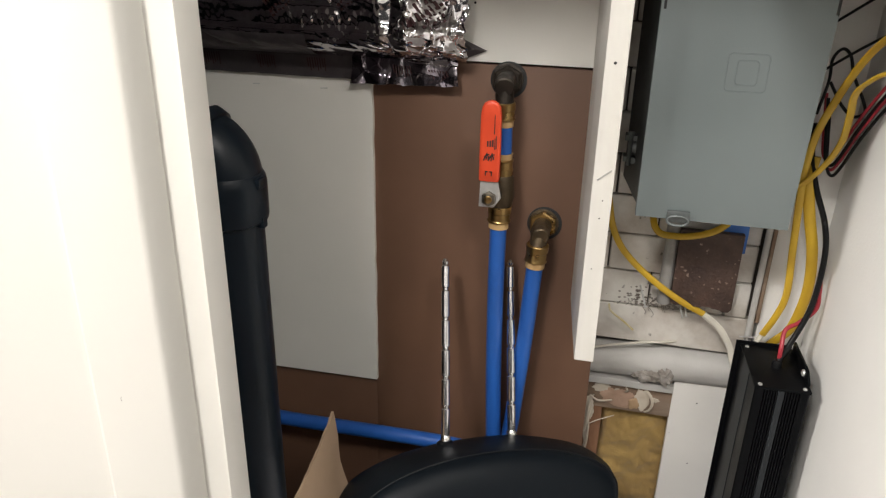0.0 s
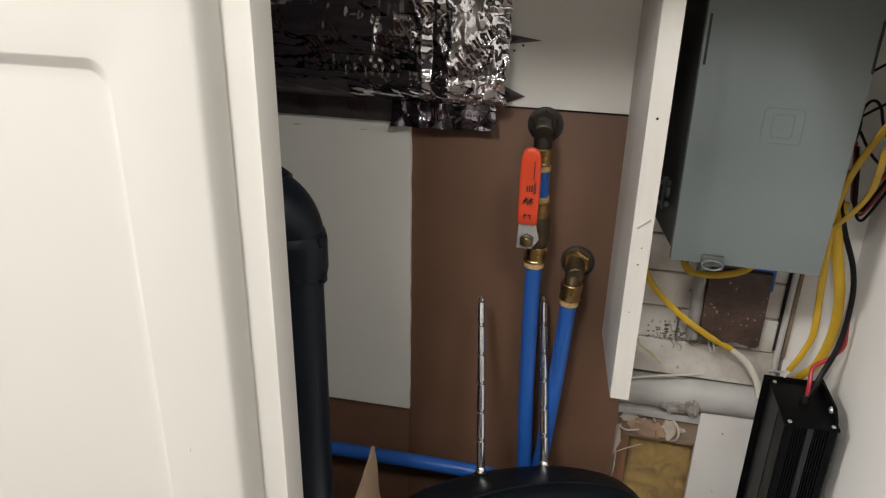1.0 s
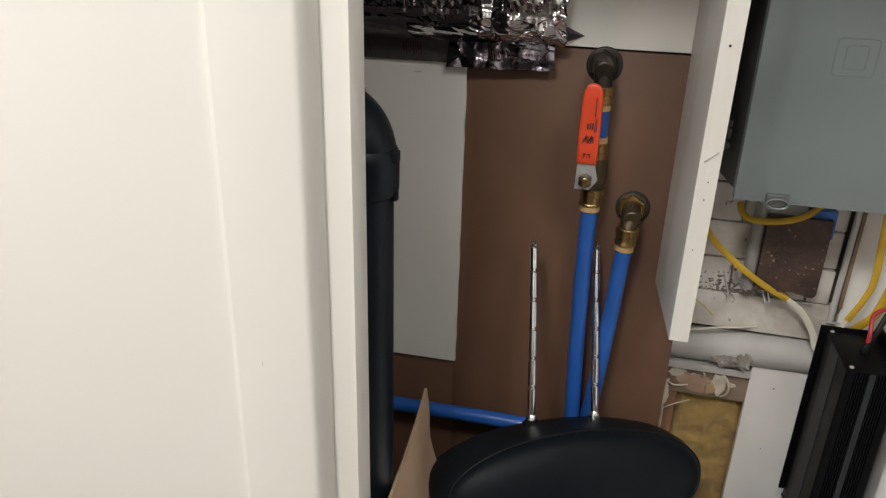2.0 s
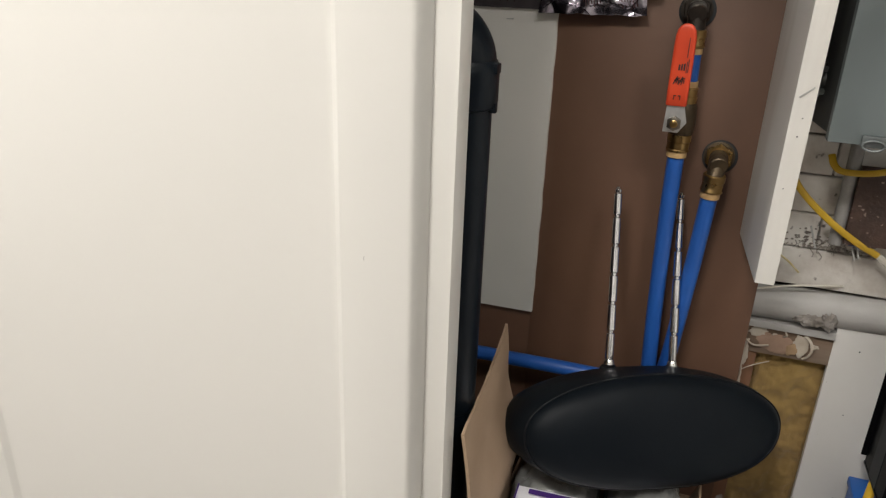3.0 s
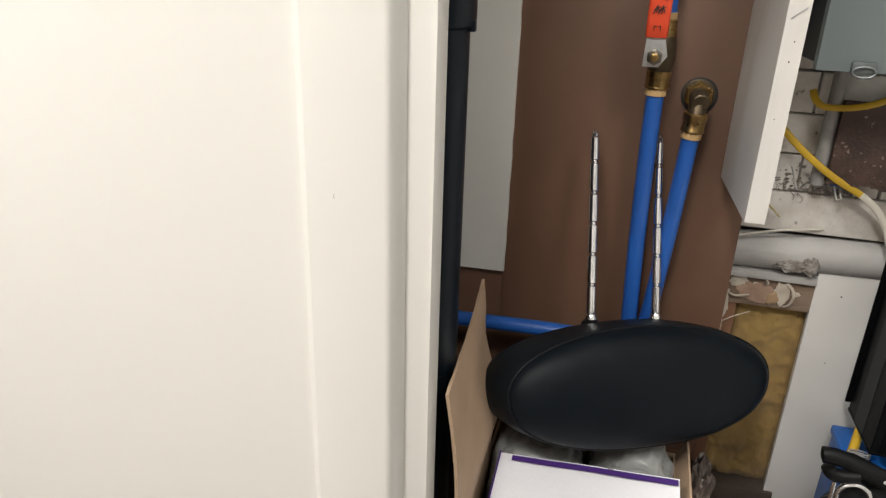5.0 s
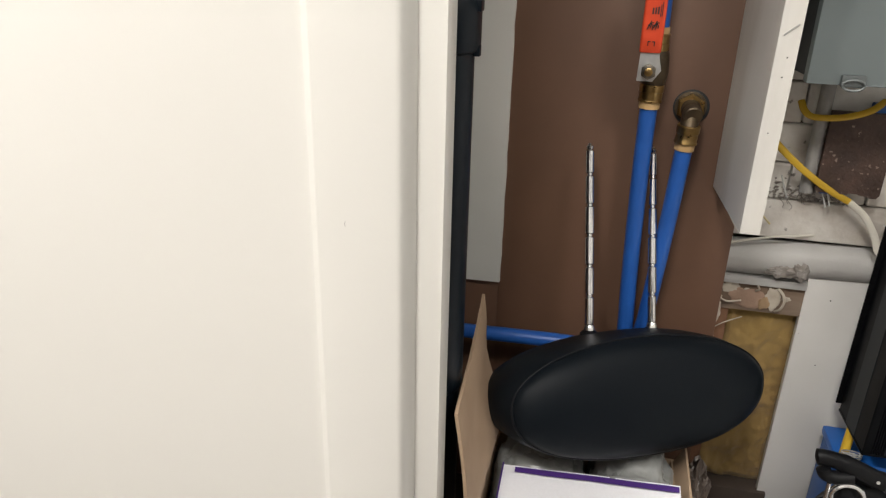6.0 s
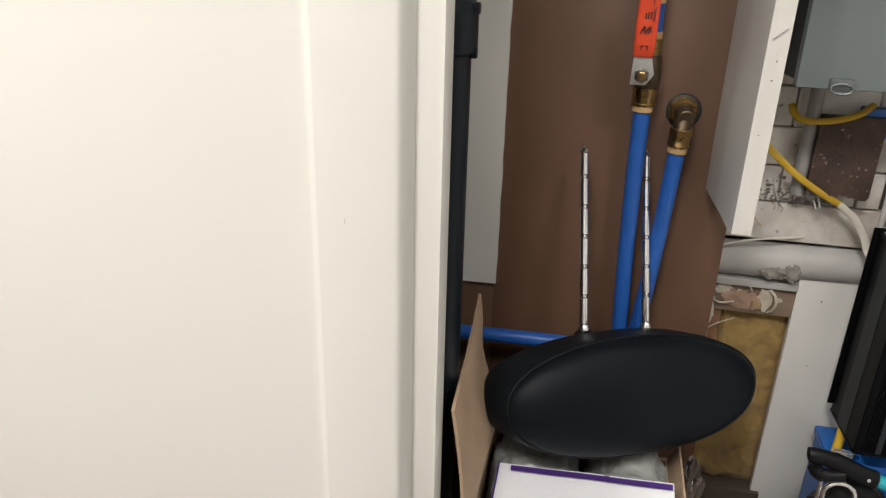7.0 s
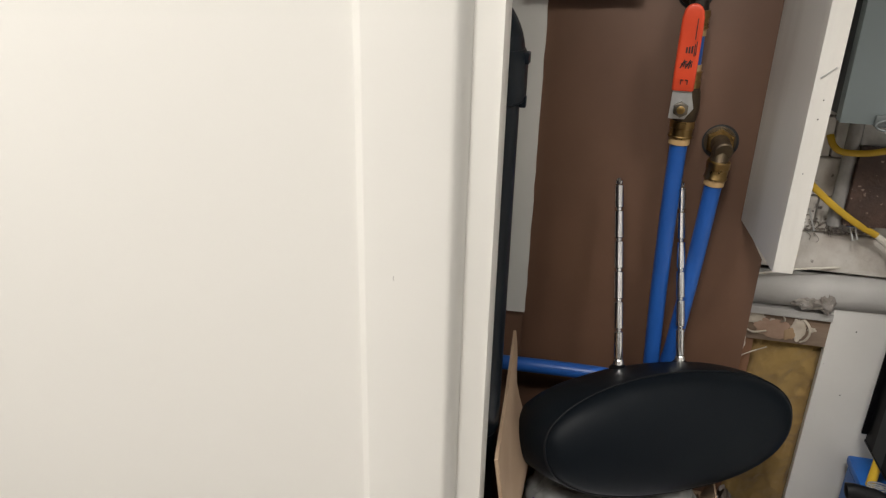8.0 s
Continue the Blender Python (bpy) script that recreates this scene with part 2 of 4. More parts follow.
foil = surface("foil_tape", (0.74, 0.72, 0.74), 0.08, 1.0, other=(0.62, 0.60, 0.63), scale=20, bump=0.10, fine=90, spread=0.02)
# Darker copy of the foil tape; the colour dims what the flap mirrors.
foil_dark = surface("foil_dimmed", (0.34, 0.32, 0.35), 0.16, 1.0, other=(0.22, 0.19, 0.23), scale=24, bump=0.1, fine=90, spread=0.05)
# Colour set by how dark the foil should mirror it.
dark_lining = surface("dark_lining", (0.24, 0.215, 0.24), 0.6, other=(0.16, 0.14, 0.16), scale=7, bump=0.1, fine=200)
nut_steel = surface("worn_nut", (0.26, 0.235, 0.19), 0.32, 0.9, other=(0.11, 0.095, 0.075), scale=80, bump=0.1)
flake_orange = surface("pale_orange_plaster", (0.50, 0.34, 0.20), 0.8, bump=0.3, fine=250)
# Dull tape edge; also stands in for dark reflections on the fold and tips.
foil_dull = surface("dull_darkened_foil", (0.13, 0.115, 0.12), 0.42, 0.6, other=(0.085, 0.075, 0.08), scale=30, bump=0.2, fine=120)
foil_print = surface("maroon_print", (0.055, 0.018, 0.02), 0.5, bump=0)

# ---- structure: room in front and closet ----
def structure(name, bm, material, label, category):
    return tagged(part(name, bm, material, None), label, category, kind="structure")


structure("floor", box(-2.3, 1.7, -2.6, 1.14, -0.1, 0.0), floor_mat, "dusty dark board floor", "floor")
structure("ceiling", box(-2.3, 1.7, -2.6, 0.50, 2.3, 2.4), room_paint, "plain pale painted room ceiling", "ceiling")
structure("wall_south", box(-2.3, 1.7, -2.7, -2.6, 1.18, 2.3), room_paint, "plain pale painted wall", "wall")
# Unseen dark lower wall, added to keep mirrored and bounced light low.
structure("added_dark_wall", box(-2.3, 1.7, -2.7, -2.6, 0, 1.18), dark_paint, "unseen dark lower wall added to cut reflected light", "wall")
structure("wall_west", box(-2.4, -2.3, -2.6, 0.50, 0, 2.3), room_paint, "plain pale painted wall", "wall")
# Added on the east side too, to dim the fill in the low corner.
structure("added_dark_wall_east", box(1.69, 1.6998, -2.6, 0.40, 0, 1.18), dark_paint, "unseen dark lower wall added to cut reflected light", "wall")
structure("wall_east", box(1.7, 1.8, -2.6, 0.50, 0, 2.3), room_paint, "plain pale painted wall", "wall")
structure("wall_north", join(box(-2.3, -1.075, 0.487, 0.56, 0, 2.3), box(-1.075, 0.285, 0.487, 0.56, 1.262, 2.3), box(-1.075, -0.40, 0.487, 0.56, 1.11, 1.262), box(0.285, 1.7, 0.40, 0.56, 0, 2.3)), wall_paint, "white painted wall round the closet opening", "wall")
structure("wall_east_closet", box(0.285, 0.36, 0.56, 1.03, 0, 1.65), wall_paint, "smooth white painted side wall of the closet", "wall")
structure("wall_back", box(-1.2, 0.36, 1.03, 1.1, 0, 1.65), mortar, "dark rough masonry behind the closet", "wall")
structure("wall_west_closet", box(-1.2, -1.1, 0.56, 1.03, 0, 1.65), dark_lining, "dull purplish grey closet side wall", "wall")
# Unseen panel, added behind the door so the foil has something dark to mirror.
structure("added_dark_lining", box(-1.08, -0.402, 0.562, 0.572, 0, 1.59), dark_lining, "unseen purplish grey lining added for the foil's dark reflection", "wall panel")
structure("ceiling_closet", box(-1.1, 0.285, 0.56, 1.03, 1.40, 1.65), wall_paint, "white board top of the closet", "ceiling")

# brown and white boards on the back wall
brown = [(-0.3245, 0.0), (0.002, 0.0), (0.002, 0.517), (-0.034, 0.576), (-0.034, 0.886), (-0.3245, 0.886)]
structure("brown_board", prism(brown, 0.930, 0.942, 0.0006), brown_panel, "dark brown hardboard backing with a cut corner", "wall panel")
structure("brown_strip", box(-1.1, -0.3205, 0.9315, 0.942, 0.0, 0.388, 0.0006), brown_panel, "dark brown hardboard strip below the white board", "wall panel")


def ragged(x, z0, z1, steps, amount):
    return [(x + amount * noise.noise((0, 3.1, z0 + (z1 - z0) * k / steps * 40)), z0 + (z1 - z0) * k / steps) for k in range(steps + 1)]


outline = ragged(-0.322, 0.391, 0.93, 24, 0.0016) + [(-1.1, 0.93), (-1.1, 0.376)]
left_board = structure("white_board_left", prism(outline, 0.9225, 0.938), grey_white, "off-white board with a hand-cut edge", "wall panel")
for x, z in ((-0.176, 0.967), (-0.187, 0.960)):
    tagged(part("nail_hole", lathe([(0, 0.0016), (0.0006, 0.0011)], along((x, 0.9288, z), (x, 0.90, z)), 8), panel_dark), "dark nail hole in white board", "nail hole", "nail holes")
structure("white_board_top", box(-1.1, -0.030, 0.929, 0.942, 0.889, 1.60, 0.0006), top_white, "off-white board above the brown backing", "wall panel")
for x, z in ((-0.49, 0.843), (-0.39, 0.843)):
    tagged(part("staple", tube([(x - 0.005, 0.9218, z), (x + 0.005, 0.9218, z + 0.0006)], 0.0007, 6), steel), "small steel staple in the white board", "staple", "staples in the boards")

# upright white gable board, hung on the wall
gable = bmesh.new()
corners = [(-0.019, 0.780), (0.004, 0.780), (-0.012, 0.985), (-0.036, 0.928)]
for z, k in ((0.563, 0), (1.60, 0)):
    for n_, (x, y) in enumerate(corners):
        gable.verts.new((x, y, z + (0.010 if (n_ > 1 and z < 1) else 0)))
gable.verts.ensure_lookup_table()
gv = gable.verts
gable.faces.new((gv[3], gv[2], gv[1], gv[0]))
gable.faces.new((gv[4], gv[5], gv[6], gv[7]))
for k in range(4):
    gable.faces.new((gv[k], gv[(k + 1) % 4], gv[4 + (k + 1) % 4], gv[4 + k]))
bmesh.ops.bevel(gable, geom=gable.edges[:], offset=0.0012, segments=2, profile=0.6, affect="EDGES")
structure("gable_board", gable, post_paint, "scuffed white painted wooden upright board", "upright board")
tagged(part("staple", tube([(-0.014, 0.7793, 0.792), (0.0, 0.7793, 0.804)], 0.0009, 6), steel), "loose steel staple in the upright board", "staple", "staples in the boards")
for x, z, r in ((-0.0085, 0.918, 0.0016), (-0.0060, 0.769, 0.0008), (-0.0075, 0.748, 0.0009), (-0.0100, 0.686, 0.0007)):
    tagged(part("nail_hole", lathe([(0, r), (0.0006, r * 0.7)], along((x, 0.7795, z), (x, 0.70, z)), 8), panel_dark), "dark nail hole in white board", "nail hole", "nail holes")
# Added out of view to throw shade on the panel's upper right.
structure("shade_board", box(0.110, 0.285, 0.585, 1.03, 1.060, 1.084, 0.001), post_paint, "unseen white board added to shade the electrical panel's upper right", "shelf")

# ---- shaker door and its stop ----
def rounded(x0, x1, z0, z1, r, n=6):
    out = []
    for cx, cz, a in ((x1 - r, z1 - r, 0), (x0 + r, z1 - r, 90), (x0 + r, z0 + r, 180), (x1 - r, z0 + r, 270)):
        out += [(cx + r * math.cos(radians(a + 90 * k / n)), cz + r * math.sin(radians(a + 90 * k / n))) for k in range(n + 1)]
    return out


DOOR_Y = 0.446


def door_mesh():
    bm = bmesh.new()
    x0, x1, z0, z1 = -1.045, -0.3345, 0.02, 1.105
    loops = [(0.003, 0.0272, 0.003), (0, 0.0255, 0.003), (0.0003, 0.0200, 0.003), (0.0010, 0.0140, 0.003), (0.0022, 0.0086, 0.004), (0.0040, 0.0043, 0.005), (0.0060, 0.0017, 0.007), (0.0082, 0.0004, 0.008), (0.0108, 0, 0.009),
             (0.0786, 0, 0.018), (0.0794, 0.0002, 0.018), (0.0802, 0.0007, 0.018), (0.0830, 0.0027, 0.017), (0.0858, 0.0047, 0.016), (0.0866, 0.0052, 0.015), (0.0876, 0.0055, 0.015), (0.094, 0.0056, 0.012)]
    rings = []
    for inset, depth, r in loops:
        # left side of the recess is wider set than the right
        left = x0 + inset * (1.28 if inset > 0.05 else 1)
        rings.append([bm.verts.new((x, DOOR_Y + depth, z)) for x, z in rounded(left, x1 - inset, z0 + inset * 1.1, z1 - inset * 1.29 if inset > 0.05 else z1 - inset, r)])
    n = len(rings[0])
    for a, b in zip(rings, rings[1:]):
        for k in range(n):
            bm.faces.new((a[k], a[(k + 1) % n], b[(k + 1) % n], b[k]))
    bm.faces.new(rings[0])
    bm.faces.new(rings[-1][::-1])
    return bm


door = thing("door_1", (0, 0, 0), "cream painted shaker door with recessed panel, standing closed", "door", kind="structure")
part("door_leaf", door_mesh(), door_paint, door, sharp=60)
part("scratch", tube(glide([(-0.3887, DOOR_Y - 0.0001, 0.6622), (-0.3894, DOOR_Y - 0.0001, 0.6600), (-0.3888, DOOR_Y - 0.0001, 0.6578)]), 0.00022, 6), grey_pipe, door, "small grey scratch in the paint")
structure("door_jamb", join(box(-0.40, -0.3115, 0.4745, 0.508, 0.0, 1.262, 0.0025)), jamb_paint_lightened, "cream painted jamb strip, colour lightened against the door's shade", "door jamb")

# ---- ceiling lamp of the room ----
def ceiling_lamp(x, y, share):
    lamp = thing("ceiling_light", (x, y, 2.3), "round white ceiling light, switched on", "lamp", "ceiling lights of the room")
    part("rim", lathe([(2.255, 0.255), (2.262, 0.27), (2.30, 0.27)], Matrix.Translation((x, y, 0)), 40), room_paint, lamp)
    part("diffuser", lathe([(2.235, 0.14), (2.242, 0.21), (2.254, 0.252)], Matrix.Translation((x, y, 0)), 40), glow("lamp_diffuser", LAMP_TINT, LAMP_POWER * share), lamp, "glowing frosted diffuser")


ceiling_lamp(-0.45, -0.80, 0.84)
ceiling_lamp(0.65, -0.73, 0.44)
ceiling_lamp(-1.65, -0.68, 1.64)

# ---- lower right of the back wall ----
structure("painted_pipe", tube([(-0.04, 0.993, 0.450), (0.284, 0.993, 0.458)], 0.027, 20), pipe_paint, "horizontal pipe painted greyish white", "pipe")
structure("plaster_ledge", box(-0.002, 0.1262, 0.973, 1.03, 0.4124, 0.4245, 0.0015), pipe_paint, "dirty greyish plaster ledge under the pipe", "ledge")
structure("wood_block", box(0.002, 0.150, 0.980, 1.03, 0.366, 0.412, 0.0015), old_wood, "bare wooden cross piece with flaking paint", "wood block")
structure("stud", box(0.0, 0.027, 0.984, 1.03, 0.0, 0.366, 0.0015), stud_wood, "reddish bare wooden stud", "stud")
# Floor colour on the sill stands in for shade at the cavity's foot.
structure("sill_plate", box(0.0, 0.14, 0.972, 1.03, 0.0, 0.035, 0.002), floor_mat, "dusty wooden sill plate, colour darkened for the shade down there", "sill plate")


def wool(u, v):
    x, z = 0.024 + 0.115 * u, 0.03 + 0.34 * v
    edge = min(u, 1 - u, v * 2, (1 - v) * 2, 0.12) / 0.12
    return (x, 1.015 - 0.018 * edge ** 0.5 - 0.006 * noise.fractal((x * 30, 0, z * 22), 0.8, 2, 4), z)


tagged(part("insulation_batt", sheet(44, 110, wool), glass_wool), "yellow glass wool insulation in an open wall cavity", "insulation")
structure("white_board_right", box(0.1265, 0.2845, 0.979, 0.991, 0.0, 0.442, 0.001), white_board, "white painted board leaning over the wall cavity", "wall panel")
for x, z, r in ((0.163, 0.399, 0.0012), (0.165, 0.288, 0.0009)):
    tagged(part("nail_hole", lathe([(0, r), (0.0006, r * 0.7)], along((x, 0.9785, z), (x, 0.90, z)), 8), panel_dark), "dark nail hole in white board", "nail hole", "nail holes")
structure("corner_board", box(0.223, 0.2848, 0.978, 0.999, 0.462, 1.062, 0.001), wall_paint, "white board in the corner beside the bricks", "wall panel")


def flakes(cx, cz, w, h, seed, y):
    def f(u, v):
        a, r = u * math.tau, v
        k = 1 + 0.36 * noise.noise((math.cos(a) * 1.5 + seed, math.sin(a) * 1.5, seed)) + 0.15 * noise.noise((math.cos(a) * 5 + seed, math.sin(a) * 5, seed))
        x, z = cx + math.cos(a) * w * r * k, cz + math.sin(a) * h * r * k
        return (x, y - 0.0009 * (1 - r ** 6) - 0.0014 * noise.noise((x * 60, seed, z * 60)), z)
    return sheet(64, 8, f)


peel = thing("peeling_paint", (0, 0, 0), "cream and salmon flakes of peeling paint on wood", "peeling paint")
part("flake", flakes(0.021, 0.403, 0.013, 0.009, 1.7, 0.979), flake_cream, peel)
part("flake", flakes(0.050, 0.388, 0.027, 0.014, 4.2, 0.978), flake_pink, peel, "rounded salmon flake")
part("flake", flakes(0.083, 0.391, 0.011, 0.019, 7.9, 0.977), flake_cream, peel)
part("flake", flakes(0.072, 0.383, 0.008, 0.010, 9.9, 0.975), flake_orange, peel, "pale orange flake")
part("flake", flakes(0.007, 0.362, 0.007, 0.024, 12.4, 0.978), flake_cream, peel)
part("flake", flakes(0.006, 0.325, 0.005, 0.026, 15.1, 0.979), flake_cream, peel)
part("curl", tube(glide([(0.088, 0.976, 0.410), (0.096, 0.972, 0.402), (0.099, 0.971, 0.390), (0.096, 0.973, 0.378), (0.090, 0.977, 0.371)]), 0.0022, 7, 0.5), flake_cream, peel, "curled cream paint edge")
part("curl", tube(glide([(0.058, 0.977, 0.402), (0.061, 0.970, 0.408), (0.058, 0.970, 0.414)]), 0.0014, 6), flake_cream, peel)
for k in range(6):
    part("flake", flakes(random.uniform(0.006, 0.105), random.uniform(0.376, 0.408), random.uniform(0.003, 0.007), random.uniform(0.003, 0.005), 20 + 3.3 * k, 0.9795), random.choice([flake_cream, flake_pink]), peel)
for k in range(4):
    part("drip", tube(glide([(random.uniform(0.004, 0.012), 0.979, 0.388 - 0.018 * k), (random.uniform(0.003, 0.010), 0.974, 0.370 - 0.022 * k), (random.uniform(0.002, 0.006), 0.978, 0.345 - 0.028 * k)]), random.uniform(0.0012, 0.0026), 7, 0.6), flake_cream, peel)
part("strand", tube(glide([(0.008, 0.978, 0.385), (0.020, 0.974, 0.381), (0.040, 0.976, 0.384)]), 0.0016, 6), flake_cream, peel)
part("strand", tube(glide([(0.006, 0.978, 0.33), (0.022, 0.974, 0.345), (0.046, 0.976, 0.357)]), 0.0009, 6), flake_cream, peel)
lumps = thing("filler_lump", (0, 0, 0), "grey crumbling filler stuck below the painted pipe", "filler")
part("clod", lump((0.086, 0.968, 0.442), (0.019, 0.009, 0.010), 0.40, 1.8, 4, 1.0), grey_foam, lumps)
part("clod", lump((0.110, 0.968, 0.445), (0.012, 0.009, 0.014), 0.42, 1.9, 4, 5.0), grey_foam, lumps)

# ---- electrical box ----
def pan(x0, x1, y0, y1, z0, z1):
    """Shallow lid, open at the back, with soft edges."""
    bm = box(x0, x1, y0, y1, z0, z1, 0.0015)
    bmesh.ops.delete(bm, geom=[f for f in bm.faces if f.calc_center_median().y > y1 - 0.002], context="FACES")
    return thicken(bm, 0.0012)


def electrical_box():
    e = thing("electrical_panel", (0.12, 0.985, 0.73), "grey enamelled steel electrical panel with closed cover", "electrical panel")
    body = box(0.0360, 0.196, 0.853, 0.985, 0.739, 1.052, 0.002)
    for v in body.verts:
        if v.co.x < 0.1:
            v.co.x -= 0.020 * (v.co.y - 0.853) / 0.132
    part("body", body, panel_body, e, "steel body behind the cover, shade put into its dark colour")
    lid = pan(0.033, 0.203, 0.843, 0.862, 0.733, 1.058)
    for v in lid.verts:
        v.co.x += (0.005 if v.co.x > 0.1 else -0.002) * (v.co.z - 0.733) / 0.325
    cover = part("cover", lid, panel_grey, e)
    for x in (0.0345, 0.2035):
        part("slot", box(x, x + 0.0028, 0.8424, 0.8434, 0.968, 1.022, 0.0004), panel_dark, cover, "dark slot at the cover's edge")
    ring = [tube([Vector((x, 0.8428, z)) for x, z in rounded(a, b, c, d, 0.004, 3)], 0.0005, 6, closed=True) for a, b, c, d in ((0.108, 0.150, 0.886, 0.926), (0.118, 0.140, 0.893, 0.919))]
    part("emblem", join(*ring), panel_grey, cover, "faint embossed square mark")
    hasp = part("hasp", box(0.068, 0.094, 0.836, 0.8425, 0.732, 0.746, 0.002), dull_steel, e, "small worn steel hasp at the lower edge")
    part("loop", tube([Vector((0.081 + 0.012 * math.cos(a), 0.834, 0.735 + 0.006 * math.sin(a))) for a in [k * math.tau / 16 for k in range(16)]], 0.0015, 8, closed=True), dull_steel, hasp)
    part("cable_clamp", join(box(0.012, 0.040, 0.915, 0.935, 0.778, 0.785, 0.001), box(0.012, 0.040, 0.915, 0.935, 0.805, 0.812, 0.001), tube([(0.019, 0.911, 0.775), (0.019, 0.911, 0.816)], 0.0026, 8), lathe([(0, 0.0048), (0.003, 0.0040)], along((0.019, 0.911, 0.815), (0.019, 0.911, 0.83)), 10), lathe([(0, 0.0048), (0.003, 0.0040)], along((0.024, 0.914, 0.781), (0.020, 0.89, 0.781)), 10), lathe([(0, 0.011), (0.022, 0.011)], along((0.043, 0.925, 0.795), (0.02, 0.925, 0.795)), 16)), dull_steel, e, "zinc cable clamp on the side")
    return e


electrical_box()


# ---- rusted junction box ----
j = thing("junction_box", (0.137, 0.985, 0.57), "rusted steel junction box cover on the brick wall", "junction box")
part("back_box", box(0.152, 0.1855, 0.962, 0.984, 0.652, 0.692, 0.002), blue_bin, j, "blue plastic edge behind the cover")
part("tab", box(0.108, 0.124, 0.9622, 0.984, 0.5665, 0.60, 0.001), blue_bin, j, "blue plastic tab under the cover")
part("nipple", tube([(0.0915, 0.966, 0.566), (0.0905, 0.966, 0.735)], 0.0092, 18), grey_pipe, j, "grey painted pipe nipple")
part("cover_plate", prism([(0.099, 0.574), (0.102, 0.571), (0.140, 0.571), (0.141, 0.574), (0.153, 0.574), (0.154, 0.571), (0.165, 0.571), (0.168, 0.568), (0.176, 0.568), (0.180, 0.573), (0.180, 0.682), (0.099, 0.682)], 0.951, 0.9618, 0.001), rust, j, "brown rusted cover plate")
structure("conduit", tube([(0.2122, 0.974, 0.515), (0.2128, 0.974, 0.70)], 0.0044, 12), pipe_paint, "thin conduit painted greyish white beside the bricks", "conduit")
structure("edge_strip", box(0.2178, 0.2226, 0.972, 0.990, 0.548, 0.72, 0.0006), old_wood, "bare brown wooden edge strip beside the conduit", "wood strip")


# ---- cables ----
def cable(name, pts, r, material, label, flat=0.5, group="cables"):
    ob = part(name, tube(glide(pts, 7), r, 10, flat, side=(1, 0, 0.4)), material)
    return tagged(ob, label, "cable", group)


cable("yellow_cable", [(0.000, 0.960, 0.718), (0.010, 0.950, 0.678), (0.029, 0.945, 0.645), (0.067, 0.945, 0.610), (0.109, 0.950, 0.580), (0.146, 0.955, 0.560)], 0.0046, cable_yellow, "flat yellow sheathed electrical cable, paint-spattered end")
cable("white_cable", [(0.146, 0.955, 0.560), (0.169, 0.955, 0.542), (0.187, 0.952, 0.516), (0.196, 0.945, 0.494), (0.206, 0.940, 0.513), (0.222, 0.938, 0.548)], 0.0046, cable_white, "yellow cable painted over white, bent round the corner")
cable("yellow_cable", [(0.222, 0.938, 0.548), (0.234, 0.937, 0.580), (0.240, 0.935, 0.614), (0.234, 0.930, 0.680), (0.229, 0.925, 0.734), (0.225, 0.920, 0.779), (0.224, 0.900, 0.832), (0.231, 0.880, 0.876), (0.239, 0.850, 0.920), (0.241, 0.800, 0.950), (0.248, 0.740, 0.975), (0.262, 0.64, 0.99)], 0.0046, cable_yellow, "flat yellow sheathed electrical cable rising past the panel")
cable("yellow_cable", [(0.062, 0.970, 0.690), (0.066, 0.958, 0.679), (0.078, 0.950, 0.673), (0.110, 0.945, 0.676), (0.141, 0.950, 0.685), (0.164, 0.970, 0.696)], 0.0046, cable_yellow, "yellow cable looping under the electrical panel")
cable("yellow_cable", [(0.236, 0.930, 0.80), (0.235, 0.930, 0.770), (0.244, 0.930, 0.727), (0.259, 0.935, 0.673), (0.265, 0.940, 0.616), (0.259, 0.950, 0.559), (0.243, 0.955, 0.532), (0.228, 0.958, 0.510)], 0.0068, cable_yellow, "wide flat yellow cable hanging in the corner", 0.4)
cable("yellow_cable", [(0.212, 0.926, 0.755), (0.226, 0.920, 0.768), (0.241, 0.910, 0.792), (0.249, 0.890, 0.827), (0.246, 0.870, 0.863), (0.240, 0.850, 0.888), (0.240, 0.820, 0.906), (0.247, 0.770, 0.926), (0.262, 0.66, 0.945)], 0.0046, cable_yellow, "flat yellow cable bent over the wall beside the panel")
cable("black_cable", [(0.229, 0.930, 0.84), (0.231, 0.930, 0.805), (0.244, 0.930, 0.763), (0.263, 0.925, 0.716), (0.270, 0.920, 0.673), (0.266, 0.910, 0.614), (0.251, 0.900, 0.568), (0.236, 0.884, 0.543), (0.234, 0.882, 0.536)], 0.0036, wire_black, "black round cable entering the driver", 1.0)
cable("red_wire", [(0.270, 0.921, 0.655), (0.273, 0.918, 0.630), (0.273, 0.915, 0.606), (0.256, 0.910, 0.587), (0.240, 0.902, 0.578), (0.236, 0.888, 0.560), (0.236, 0.884, 0.538)], 0.0028, wire_red, "red wire bending into the driver", 1.0)
twin = [(0.272, 0.850, 0.908), (0.270, 0.885, 0.878), (0.263, 0.905, 0.846), (0.256, 0.922, 0.811), (0.250, 0.928, 0.798), (0.243, 0.930, 0.804), (0.238, 0.932, 0.835), (0.233, 0.935, 0.875)]
for k, (mat_, nm, lab) in enumerate(((wire_red, "red_wire", "thin red wire of a twin pair"), (wire_black, "black_wire", "thin black wire of a twin pair"), (wire_red, "red_wire", "thin red wire of a lower pair"), (wire_black, "black_wire", "thin black wire of a lower pair"))):
    cable(nm, [(x + 0.0026 * k + 0.0008 * math.sin(9 * z + k), y - 0.003 * (k % 2), z - 0.0062 * k * (1 if i < 5 else 0.8)) for i, (x, y, z) in enumerate(twin)], 0.0019, mat_, lab, 1.0, "thin wires")
